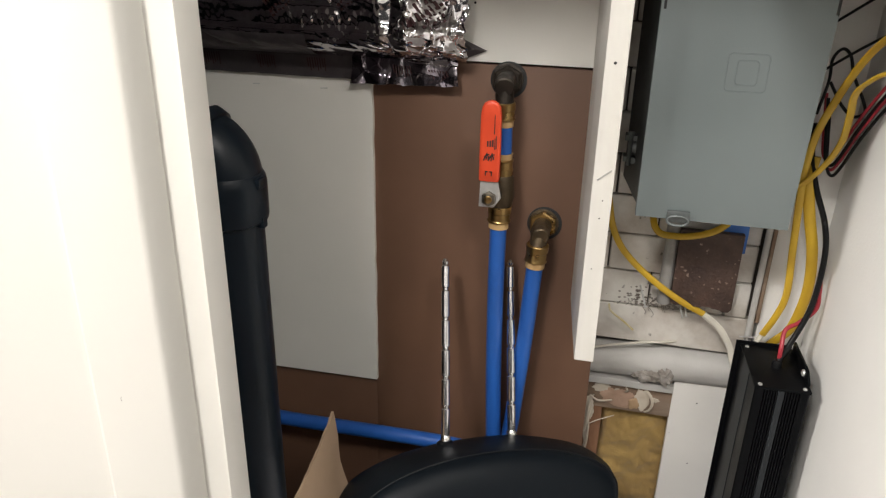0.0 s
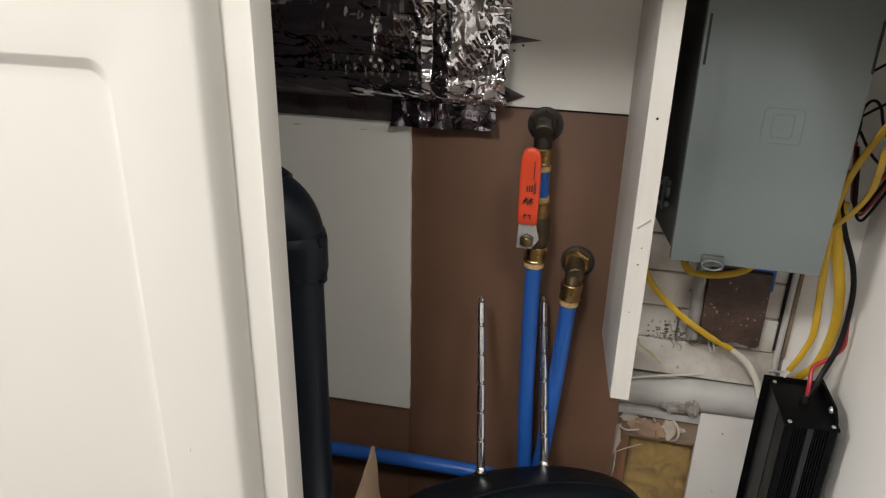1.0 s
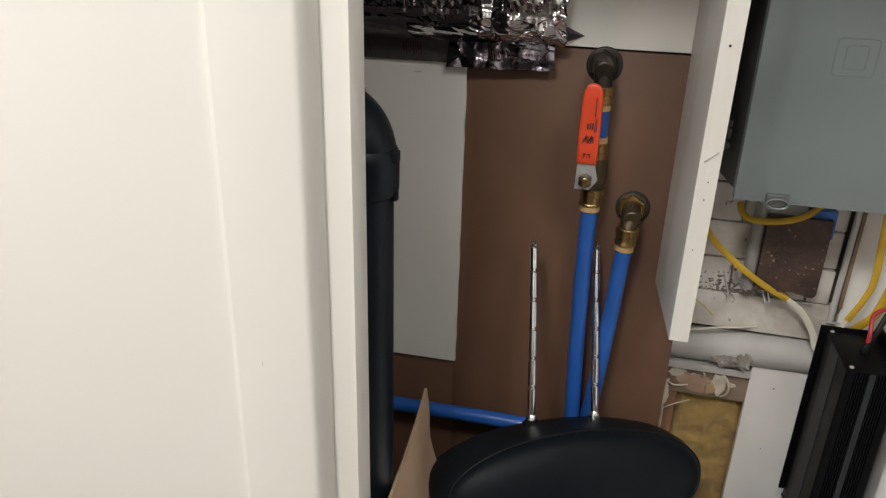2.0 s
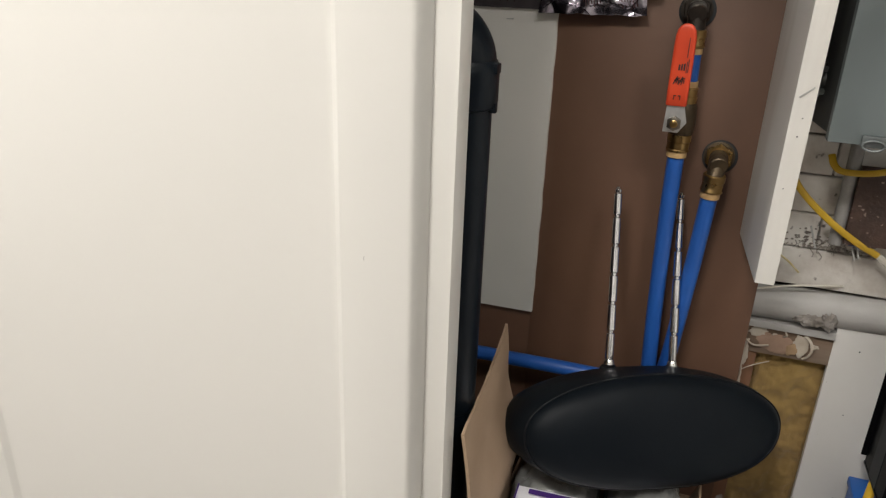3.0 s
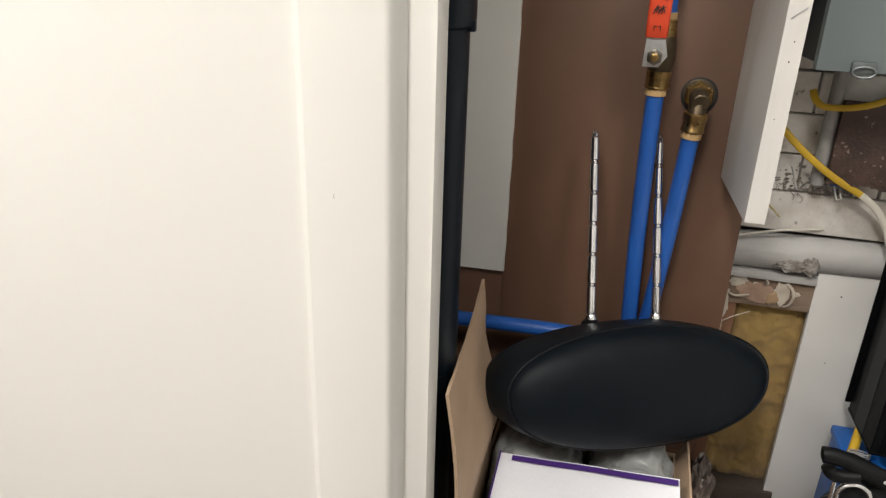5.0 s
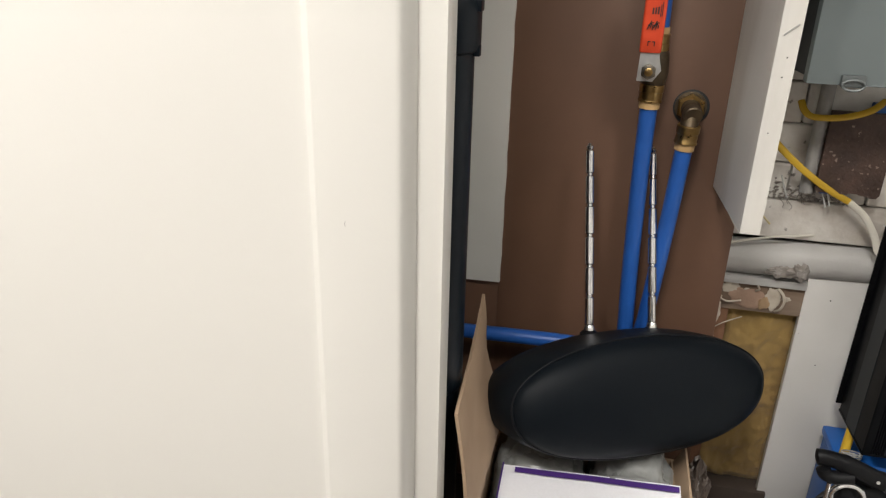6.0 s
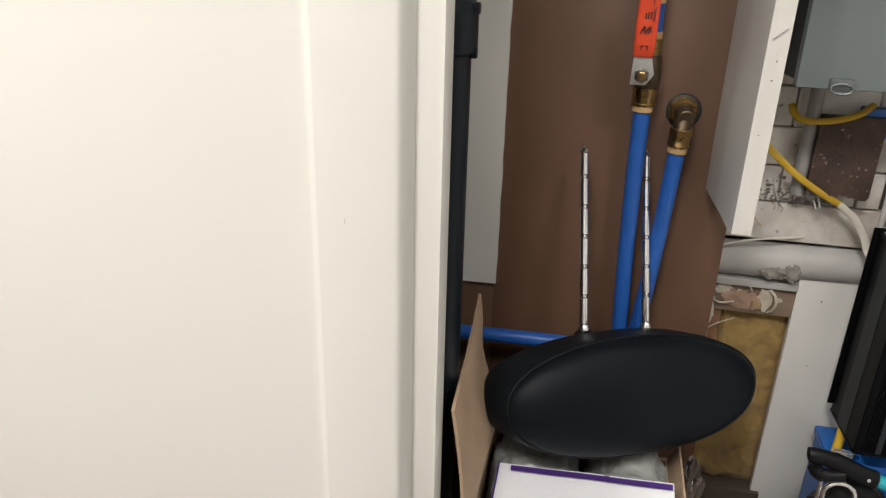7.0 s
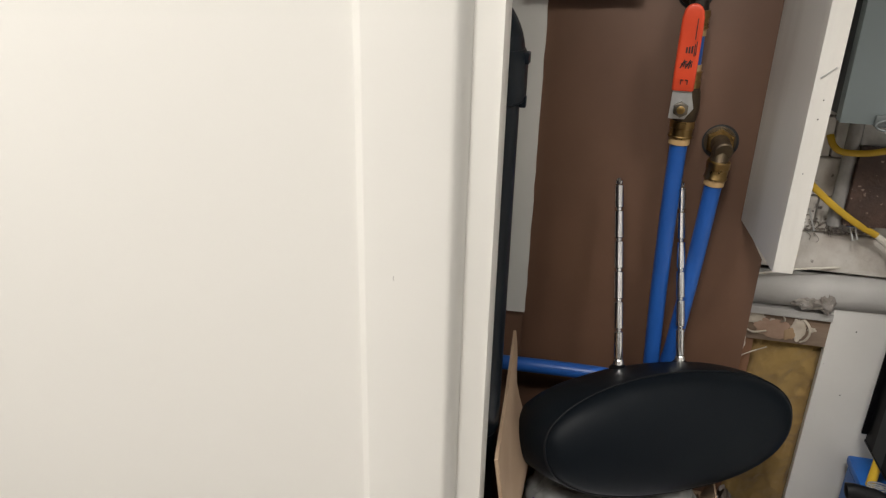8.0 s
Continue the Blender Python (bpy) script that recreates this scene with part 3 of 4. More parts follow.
cable("black_wire", [(0.228, 0.935, 0.850), (0.232, 0.930, 0.889), (0.231, 0.930, 0.914), (0.239, 0.930, 0.926), (0.249, 0.930, 0.919), (0.257, 0.930, 0.897), (0.271, 0.925, 0.871), (0.274, 0.920, 0.858), (0.264, 0.922, 0.852), (0.251, 0.930, 0.863), (0.235, 0.935, 0.888)], 0.0018, wire_black, "thin black wire curled in a loop", 1.0, "thin wires")
cable("black_wire", [(0.205, 0.945, 0.935), (0.235, 0.93, 0.962), (0.262, 0.92, 0.985), (0.283, 0.91, 1.0)], 0.0016, wire_black, "thin dark wire crossing behind the panel", 1.0, "thin wires")
cable("black_wire", [(0.205, 0.945, 0.88), (0.225, 0.93, 0.902), (0.255, 0.92, 0.928), (0.283, 0.91, 0.95)], 0.0016, wire_black, "thin dark wire crossing behind the panel", 1.0, "thin wires")
cable("white_wire", [(0.000, 0.9655, 0.4775), (0.030, 0.966, 0.4865), (0.060, 0.968, 0.4930), (0.090, 0.974, 0.4955), (0.120, 0.9835, 0.4965)], 0.0017, cable_white, "thin white painted wire along the pipe", 1.0, "thin wires")
cable("yellow_wire", [(0.018, 0.975, 0.548), (0.022, 0.968, 0.540), (0.040, 0.966, 0.528), (0.056, 0.972, 0.512)], 0.0015, cable_pale, "short stub of pale yellow wire", 1.0, "thin wires")
for a, b in (((0.058, 0.972, 0.585), (0.068, 0.962, 0.557)), ((0.112, 0.972, 0.572), (0.120, 0.962, 0.548)), ((0.119, 0.972, 0.575), (0.125, 0.962, 0.550)), ((0.20, 0.966, 0.527), (0.228, 0.966, 0.529)), ((0.203, 0.966, 0.519), (0.228, 0.966, 0.520))):
    tagged(part("nail", join(tube([a, b], 0.0013, 8), lathe([(0, 0.0028), (0.001, 0.0026)], along(b, Vector(b) + Vector(b) - Vector(a)), 10)), steel), "bent bare nail in the painted bricks", "nail", "nails in the bricks")


# ---- black driver box on the side wall ----
def driver_unit():
    d = thing("led_driver", (0.24, 0.87, 0.24), "black finned aluminium power driver on the white wall", "power driver")
    turn = Matrix.Translation((0.2655, 0.831, 0)) @ Matrix.Rotation(radians(2), 4, "Z")
    W, D, Z0, Z1 = 0.064, 0.103, 0.243, 0.534
    prof = [(-W, D), (-W, 0.002), (-W + 0.002, 0.0)]
    fins = [0.0105, 0.0345]
    for start in fins:
        for k in range(6):
            q = -W + start + k * 0.0033
            prof += [(q, 0.0), (q, 0.0026), (q + 0.0016, 0.0026), (q + 0.0016, 0.0)]
    prof += [(-0.002, 0.0), (0.0, 0.002), (0.0, D)]
    bm = bmesh.new()
    lo = [bm.verts.new((px, py, Z0 + 0.004)) for px, py in prof]
    hi = [bm.verts.new((px, py, Z1 - 0.004)) for px, py in prof]
    n = len(prof)
    for k in range(n):
        bm.faces.new((lo[k], lo[(k + 1) % n], hi[(k + 1) % n], hi[k]))
    bm.faces.new(lo)
    bm.faces.new(hi)
    bm.transform(turn)
    heat = part("heat_sink", bm, alu_black, d, sharp=20)
    part("stripe", box(-W - 0.0008, -W, 0.036, 0.072, Z0 + 0.004, Z1 - 0.004, m=turn), alu_grey, heat, "dark grey label strip")
    part("stripe", box(-0.0365, -0.0295, -0.0006, 0.001, Z0 + 0.004, Z1 - 0.004, m=turn), alu_grey, heat, "dark grey label strip")
    part("back_plate", box(-W - 0.007, 0.0, D + 0.0012, D + 0.0042, Z0 + 0.012, Z1 + 0.004, 0.0008, m=turn), alu_black, d, "black mounting plate")
    for z0, z1 in ((Z0, Z0 + 0.004), (Z1 - 0.004, Z1)):
        cap = part("end_cap", join(box(-W - 0.001, 0.001, -0.001, D + 0.001, z0, z1, 0.0008, m=turn)), alu_black, d)
        for sx, sy in ((-W + 0.006, 0.004), (-0.006, 0.004), (-W + 0.006, D - 0.006)):
            zc = z1 if z0 > 0.3 else z0
            part("screw", lathe([(0, 0.0028), (0.0012, 0.0026), (0.0018, 0.0016)], turn @ Matrix.Translation((sx, sy, zc)), 12), steel, cap)
    ear = prism([(0.010, 0.0), (0.096, 0.0), (0.096, 0.020), (0.026, 0.019), (0.012, 0.009)], 0, 0.003, 0.0006)
    ear.transform(turn @ Matrix.Translation((0.001, 0.0, Z1 - 0.004)) @ Matrix.Rotation(radians(90), 4, "Z"))
    ear_part = part("mounting_ear", ear, alu_black, d)
    part("screw", lathe([(0, 0.0048), (0.002, 0.0042), (0.003, 0.002)], turn @ Matrix.Translation((-0.002, 0.034, Z1 + 0.006)) @ Matrix.Rotation(radians(-90), 4, "Y"), 14), steel, ear_part)
    part("gland", lathe([(0, 0.0065), (0.006, 0.0062), (0.010, 0.0045)], Matrix.Translation((0.234, 0.882, Z1)), 16), wire_black, d, "black rubber cable gland")
    return d


driver_unit()


# ---- water pipes ----
def elbow_fitting(metal, nut_metal, ring_metal, wall, front, down, owner):
    """Brass elbow out of the wall that turns down; wall, front, down are points on its axis."""
    body = part("elbow", tube(glide([wall, tuple((Vector(wall) + Vector(front)) / 2), front, tuple(Vector(front) + (Vector(down) - Vector(front)) * 0.35), down], 6), [0.0125] * 13 + [0.0115] * 12, 18), metal, owner, "tarnished bronze elbow")
    part("cap", lathe([(0, 0.0118), (0.006, 0.0124), (0.0125, 0.0120), (0.0138, 0.0105)], along(front, Vector(front) + Vector((0.12, -0.95, -0.2))), 22), metal, body, "flat forged end of the elbow")
    part("nut", lathe([(0, 0.0175), (0.002, 0.019), (0.008, 0.019), (0.010, 0.0165)], along(Vector(wall) + Vector((0, -0.003, 0)), front), 6), nut_metal, body, "hexagonal brass nut")
    # Dark disc laid on the board where the shaded hole would be.
    part("pipe_hole", lathe([(0, 0.0235), (0.003, 0.0235), (0.004, 0.020)], along(Vector(wall) + Vector((0.001, 0.0015, -0.001)), Vector(wall) + Vector((0, -1, 0))), 28), panel_dark, body, "dark hole round the pipe")
    part("washer", lathe([(0, 0.0205), (0.002, 0.0205), (0.0026, 0.019)], along(Vector(wall) + Vector((0, -0.0022, 0)), front), 28), ring_metal, body, "thin washer")
    return body


def push_collar(a, b, owner, r=0.0142):
    a, b = Vector(a), Vector(b)
    h = (b - a).length
    c = part("brass_collar", lathe([(0, r * 0.93), (0.0012, r), (h * 0.30, r), (h * 0.33, r * 0.94), (h * 0.62, r * 0.94), (h * 0.66, r), (h * 0.72, r), (h * 0.74, r * 0.9)], along(a, b), 24), brass, owner, "shiny brass push-fit collar")
    part("release_ring", lathe([(h * 0.74, r * 0.86), (h, r * 0.86)], along(a, b), 24), crimp, c, "tan release ring")


main = thing("shutoff_valve", (-0.14, 0.89, 0.7), "brass ball valve with red lever on blue tubing", "valve")
P1 = -0.1355
PY = 0.888
elbow_fitting(gunmetal, gunmetal, gunmetal, (-0.141, 0.930, 0.869), (-0.139, 0.891, 0.870), (-0.1375, PY, 0.846), main)
push_collar((-0.1375, PY, 0.848), (-0.137, PY, 0.818), main)
part("short_tube", tube([(-0.137, PY, 0.823), (-0.136, PY, 0.776)], 0.0111, 20), pex_blue, main, "short blue tube")
push_collar((-0.136, PY, 0.755), (-0.136, PY, 0.784), main)
body = part("valve_body", join(lathe([(0.760, 0.0118), (0.752, 0.0155), (0.742, 0.0165), (0.728, 0.0175), (0.716, 0.0155), (0.709, 0.0125), (0.703, 0.0125)], Matrix.Translation((-0.136, PY, 0)), 24), lathe([(0, 0.0085), (0.022, 0.0085), (0.023, 0.0065), (0.032, 0.0065)], along((-0.139, PY - 0.006, 0.735), (-0.145, PY - 0.042, 0.735)), 18)), bronze, main, "tarnished bronze valve body")
push_collar((-0.1365, PY, 0.714), (-0.137, PY, 0.683), main, 0.0155)
lever = part("lever", join(prism([(-0.158, 0.7225), (-0.139, 0.7225), (-0.130, 0.736), (-0.134, 0.752), (-0.137, 0.775), (-0.155, 0.775), (-0.157, 0.752)], 0.8505, 0.853, 0.0005)), steel, main, "zinc plated lever plate")


def grip_mesh():
    """Dipped grip: a long flat oval, a little wider at the foot."""
    out = []
    for z, w, y, d in ((0.757, 0.0118, 0.8515, 0.004), (0.7585, 0.0128, 0.8515, 0.0052), (0.775, 0.0130, 0.8508, 0.0054), (0.80, 0.0130, 0.8495, 0.0052), (0.825, 0.0128, 0.848, 0.005), (0.842, 0.0124, 0.847, 0.005), (0.850, 0.0108, 0.8465, 0.0048), (0.8545, 0.0082, 0.8462, 0.0042), (0.857, 0.0045, 0.846, 0.0034), (0.8578, 0.001, 0.846, 0.002)):
        ring = []
        for k in range(20):
            a = k * math.tau / 20
            c, s = math.cos(a), math.sin(a)
            ring.append((-0.146 + w * math.copysign(abs(c) ** 0.45, c), y + d * math.copysign(abs(s) ** 0.45, s), z))
        out.append(ring)
    bm = bmesh.new()
    rings = [[bm.verts.new(p) for p in ring] for ring in out]
    for a, b in zip(rings, rings[1:]):
        for k in range(20):
            bm.faces.new((a[k], a[(k + 1) % 20], b[(k + 1) % 20], b[k]))
    bm.faces.new(rings[0][::-1])
    bm.faces.new(rings[-1])
    return bm


grip = part("grip", grip_mesh(), lever_red, lever, "bright red dipped grip", sharp=50)
marks = [box(-0.1412, -0.1402, 0.8421, 0.846, 0.818, 0.846), box(-0.1385, -0.1376, 0.8428, 0.846, 0.800, 0.816), box(-0.1402, -0.1393, 0.8428, 0.846, 0.799, 0.813)]
for k in range(3):
    marks.append(box(-0.1495 + 0.003 * k, -0.1475 + 0.003 * k, 0.8438, 0.847, 0.802, 0.809 + 0.002 * k))
for k in range(6):
    lean = Matrix.Translation((-0.1512 + 0.0021 * k, 0.846, 0.789)) @ Matrix.Rotation(radians(24 - 12 * (k % 3)), 4, "Y")
    marks.append(box(-0.0006, 0.0006, -0.0022, 0.0015, -0.005 + 0.002 * (k % 2), 0.006 - 0.0025 * (k % 3), m=lean))
    marks.append(box(-0.0014, 0.0012, -0.0022, 0.0015, -0.0005 + 0.0016 * (k % 3), 0.0007 + 0.0016 * (k % 3), m=lean))
for k in range(2):
    marks.append(box(-0.1505 + 0.0075 * k, -0.1495 + 0.0075 * k, 0.844, 0.848, 0.7655, 0.771))
    marks.append(box(-0.1505 + 0.0053 * k, -0.1473 + 0.0053 * k, 0.844, 0.848, 0.7700, 0.7710))
part("printed_mark", join(*marks), ink, main, "small black print that cannot be read", flat=True)["kind"] = "stuff"
part("lever_nut", lathe([(0, 0.0095), (0.006, 0.0095), (0.0068, 0.008)], along((-0.145, 0.8505, 0.7350), (-0.1452, 0.80, 0.7330)), 6), nut_steel, lever, "worn hexagonal nut")
part("stem", lathe([(0, 0.0050), (0.0078, 0.0050), (0.0083, 0.0042)], along((-0.145, 0.8505, 0.7350), (-0.1452, 0.80, 0.7330)), 14), brass, lever, "brass valve stem")
part("riser_tube", tube(glide([(-0.137, PY, 0.690), (-0.1365, PY, 0.60), (-0.133, PY, 0.46), (-0.128, PY, 0.345), (-0.122, PY + 0.004, 0.2), (-0.12, PY + 0.01, 0.0)]), 0.0111, 20), pex_blue, main, "long blue tube")

second = thing("water_stub", (-0.08, 0.89, 0.6), "brass wall elbow with a slanting blue tube", "water pipe")
elbow_fitting(bronze, brass, bronze, (-0.0815, 0.930, 0.680), (-0.0825, 0.897, 0.679), (-0.0838, 0.890, 0.660), second)
push_collar((-0.0836, 0.890, 0.664), (-0.0855, 0.8905, 0.631), second, 0.0150)
part("tube", tube(glide([(-0.0853, 0.8905, 0.637), (-0.092, 0.890, 0.52), (-0.1015, 0.890, 0.39), (-0.107, 0.900, 0.30), (-0.10, 0.910, 0.0)]), 0.0111, 20), pex_blue, second, "slanting blue tube")
low = part("supply_tube", tube(glide([(-0.9, 0.885, 0.322), (-0.62, 0.883, 0.322), (-0.47, 0.882, 0.319), (-0.36, 0.880, 0.323), (-0.21, 0.876, 0.329), (-0.15, 0.868, 0.327), (-0.1, 0.85, 0.30)]), 0.0111, 20), pex_blue)
tagged(low, "horizontal blue water tube low on the brown wall", "water pipe")

# ---- black drain pipe ----
drain = thing("drain_pipe", (-0.34, 0.585, 0), "black plastic drain pipe with a sweep elbow", "drain pipe")
DX, DY = -0.3387, 0.568
part("pipe", tube([(DX, DY, 0.0), (DX, DY, 0.4335), (DX, DY, 0.435), (DX, DY, 0.440), (DX, DY, 0.80)], [0.0275, 0.0275, 0.029, 0.0302, 0.0302], 32), abs_black, drain)
part("hub", lathe([(0.786, 0.0300), (0.789, 0.0345), (0.794, 0.0356), (0.824, 0.0356), (0.830, 0.0345), (0.834, 0.0325)], Matrix.Translation((DX, DY, 0)), 32), abs_black, drain)
arc = [(DX - 0.036 + 0.036 * math.cos(radians(a)), DY, 0.826 + 0.036 * math.sin(radians(a))) for a in range(0, 91, 6)]
part("elbow", tube(arc + [(DX - 0.06, DY, 0.862)], 0.0325, 32), abs_black, drain)
part("hub", lathe([(0, 0.034), (0.004, 0.0356), (0.036, 0.0356), (0.040, 0.032)], along((DX - 0.036, DY, 0.862), (DX - 1, DY, 0.862)), 32), abs_black, drain)
part("pipe", tube([(DX - 0.06, DY, 0.862), (-1.1, DY, 0.865)], 0.0302, 32), abs_black, drain)
ca, sa = math.cos(radians(58)), math.sin(radians(58))
part("hub", lathe([(0, 0.0325), (0.001, 0.0350), (0.007, 0.0352), (0.012, 0.0350), (0.013, 0.0325)], along((DX - 0.036 + 0.036 * ca, DY, 0.826 + 0.036 * sa), (DX - 0.036 + 0.036 * ca - sa, DY, 0.826 + 0.036 * sa + ca)), 32), abs_black, drain)
part("rib", box(DX + 0.026, DX + 0.0372, DY - 0.010, DY + 0.004, 0.822, 0.832, 0.0015), abs_black, drain)
part("rib", box(DX + 0.030, DX + 0.0362, DY - 0.006, DY + 0.002, 0.784, 0.794, 0.001), abs_black, drain)

# ---- foil-covered duct ----
duct = thing("foil_duct", (-0.4, 0.93, 0.88), "shiny crumpled foil tape over a flat duct", "duct")


def facets(p, scale, tilt, seed):
    """Height over flat crumpled facets that each lean their own way."""
    q = p * scale + Vector((seed, seed * 0.7, 0))
    near = noise.voronoi(q)[1][0]
    lean = noise.noise_vector(near * 3.7 + Vector((seed, 1.3, 4.1)))
    return tilt * lean.dot(q - near) / scale


def foil_at(u, v):
    x = -0.72 + 0.53 * u
    swell = min(1.0, max(0.0, (-0.195 - x) / 0.10))
    swell = swell * swell * (3 - 2 * swell)
    d = 0.006 + 0.052 * swell
    if v < 0.55:
        z = 1.32 - (1.32 - 0.925) * v / 0.55
        y = 0.93 - d
    else:
        a = (v - 0.55) / 0.45 * math.pi / 2
        z = 0.925 - 0.038 * math.sin(a)
        y = 0.93 - d * math.cos(a) - 0.002
    p = Vector((x, 0, z))
    y -= 0.0035 * noise.noise(p * 9) + 0.0008 * abs(noise.fractal(p * 34, 0.9, 2.1, 4))
    y -= 0.0026 * abs(noise.noise((x * 10, 7.0, z * 70 + 6 * x)))
    pucker = max(0.0, 1 - abs(z - 0.938) / 0.014) * max(0.0, min(1.0, 0.5 + 1.6 * noise.noise((x * 18, 2.2, 0))))
    y -= pucker * (0.0058 * abs(noise.noise(p * 140)) + 0.0018 * math.sin(x * 560 + 5 * noise.noise(p * 30)) * math.sin(z * 430))
    y -= facets(Vector((x * 0.32, 0, z)), 19, 0.30, 2.0) + facets(Vector((x * 0.5, 0, z)), 52, 0.12, 6.0)
    folds = max(0.0, 1 - abs(z - 0.905) / 0.018)
    y -= folds * 0.012 * abs(noise.noise((x * 22 + z * 50, 3.0, z * 10)))
    return (x, y, z)


def crumple_at(u, v):
    """Creased end of the tape, folded out along its edge."""
    x, y, z = foil_at(0.62 + 0.38 * u, v)
    p = Vector((x * 1.1, 0, z))
    grow = min(1.0, max(0.0, (u - 0.38) / 0.3))
    pale = min(1.0, max(0.0, (u - 0.55) / 0.12))
    crease = 0.006 * abs(noise.noise(p * 20)) + 0.002 * abs(noise.noise(p * 60)) + facets(p, 26, 0.62 - 0.2 * pale, 1.0) + facets(p, 62, 0.36, 5.0)
    lean = 0.17 * max(0.0, 1.08 - z) * pale * (1 - max(0.0, (v - 0.55) / 0.45))
    if u > 0.98:
        x += 0.004 * noise.noise((0, 1.7, z * 60)) + 0.003 * noise.noise((0, 5.7, z * 160))
    return (x, y - 0.001 - grow * crease - lean, z + 0.002 * grow * noise.noise(p * 60 + Vector((0, 9, 0))))


part("foil_skin", sheet(220, 90, lambda u, v: foil_at(0.68 * u, 0.60 * v)), foil, duct, "smooth dark-reflecting foil", sharp=80)
# Same skin carried on; the dark colour replaces a mirrored bright streak.
part("foil_low_fold", sheet(220, 50, lambda u, v: foil_at(0.68 * u, 0.60 + 0.40 * v)), foil_dull, duct, "lower fold of the foil, dark reflection put into its colour", sharp=80)
part("foil_end", sheet(130, 200, crumple_at), foil, duct, "bright crumpled foil end", sharp=70)


def strip_at(u, v):
    x = -0.72 + 0.43 * u
    return (x, 0.9185 - 0.0012 * noise.noise((x * 60, 0, v * 3)) - 0.0015 * math.sin(v * 2.2), 0.8925 - 0.034 * v + 0.001 * noise.noise((x * 40, 9, 0)))


part("foil_edge", sheet(90, 6, strip_at), foil_dull, duct, "dull grey tape edge")


def flap_at(u, v):
    x = -0.345 + 0.139 * u
    z = 0.892 - (0.037 - 0.003 * u) * v + 0.002 * noise.noise((x * 60, 4, 0))
    return (x + 0.006 * v * (u - 0.3), 0.916 - 0.012 * v * (0.4 + 0.6 * abs(noise.noise((x * 34, 2.0, v)))) - facets(Vector((x, 0, z)), 20, 0.26, 8.0) - facets(Vector((x, 0, z)), 60, 0.06, 3.0), z)


part("loose_flap", sheet(110, 26, flap_at), foil_dark, duct, "loose curling foil flap", sharp=25)
for (x, z, l, h) in ((-0.197, 0.975, 0.045, 0.008), (-0.197, 0.904, 0.028, 0.016)):
    bm = bmesh.new()
    q = [bm.verts.new(p) for p in ((x - 0.01, 0.922, z + h), (x - 0.01, 0.922, z - h), (x + l, 0.927, z - 0.001), (x + l * 0.4, 0.918, z + h * 0.1))]
    bm.faces.new((q[0], q[1], q[3]))
    bm.faces.new((q[1], q[2], q[3]))
    bm.faces.new((q[0], q[3], q[2]))
    part("torn_tip", bm, foil_dull, duct, "torn pointed foil tip", flat=True)


def on_foil(x, z):
    u = (x + 0.72) / 0.53
    v = (1.32 - z) / (1.32 - 0.925) * 0.55
    q = crumple_at((u - 0.62) / 0.38, v) if u > 0.64 else foil_at(u, v)
    return Vector(q) + Vector((0, -0.0015, 0))


def bars(f, u0, v0, n, du, dv):
    """Row of slanting print bars laid on the surface f(u, v)."""
    out = bmesh.new()
    for k in range(n):
        h = dv * (0.7 + 0.3 * ((k * 5) % 3) / 2)
        quad = [(u0 + du * k, v0), (u0 + du * (k + 0.45), v0), (u0 + du * (k + 1.05), v0 + h), (u0 + du * (k + 0.6), v0 + h)]
        out.faces.new([out.verts.new(Vector(f(a, b)) + Vector((0, -0.0016, 0))) for a, b in quad])
    return out


printed = [bars(strip_at, u, 0.25, 8, 0.008, 0.5) for u in (0.36, 0.55, 0.72, 0.9)] + [bars(flap_at, 0.40, 0.30, 7, 0.026, 0.40), bars(flap_at, 0.74, 0.40, 7, 0.026, 0.34)]
part("printed_mark", join(*printed), foil_print, duct, "maroon print bars on the tape edge", flat=True)["kind"] = "stuff"
part("tape_seam", tube([Vector(flap_at(0.55 + 0.45 * k / 24, 0.16 + 0.10 * k / 24)) + Vector((0, -0.0012, 0)) for k in range(25)], 0.0007, 6), chrome, duct, "bright line along the tape")
bm = bmesh.new()
for cx, cz in ((-0.29, 1.0), (-0.225, 0.965), (-0.33, 0.975), (-0.24, 0.94), (-0.42, 0.965), (-0.5, 0.985), (-0.36, 1.04)):
    for k in range(9):
        for row, (hh, shift) in enumerate(((0.011, 0.0), (0.004, -0.010), (0.003, -0.016))):
            a = radians(34)
            du, dv = 0.0055 * k - 0.024, shift + 0.001 * (k % 3)
            quad = []
            for ex, ez in ((0, 0), (0.0014 if k % 2 else 0.0030, 0), (0.0014 if k % 2 else 0.0030, hh - 0.002 * (k % 4 == 2)), (0, hh)):
                px, pz = du + ex, dv + ez
                wx, wz = cx + px * math.cos(a) - pz * math.sin(a), cz + px * math.sin(a) + pz * math.cos(a)
                if wx < -0.198 and wz > 0.93:
                    quad.append(bm.verts.new(on_foil(wx, wz)))
            if len(quad) == 4:
                bm.faces.new(quad)
part("printed_mark", bm, foil_print, duct, "slanting maroon print bars", flat=True)["kind"] = "stuff"

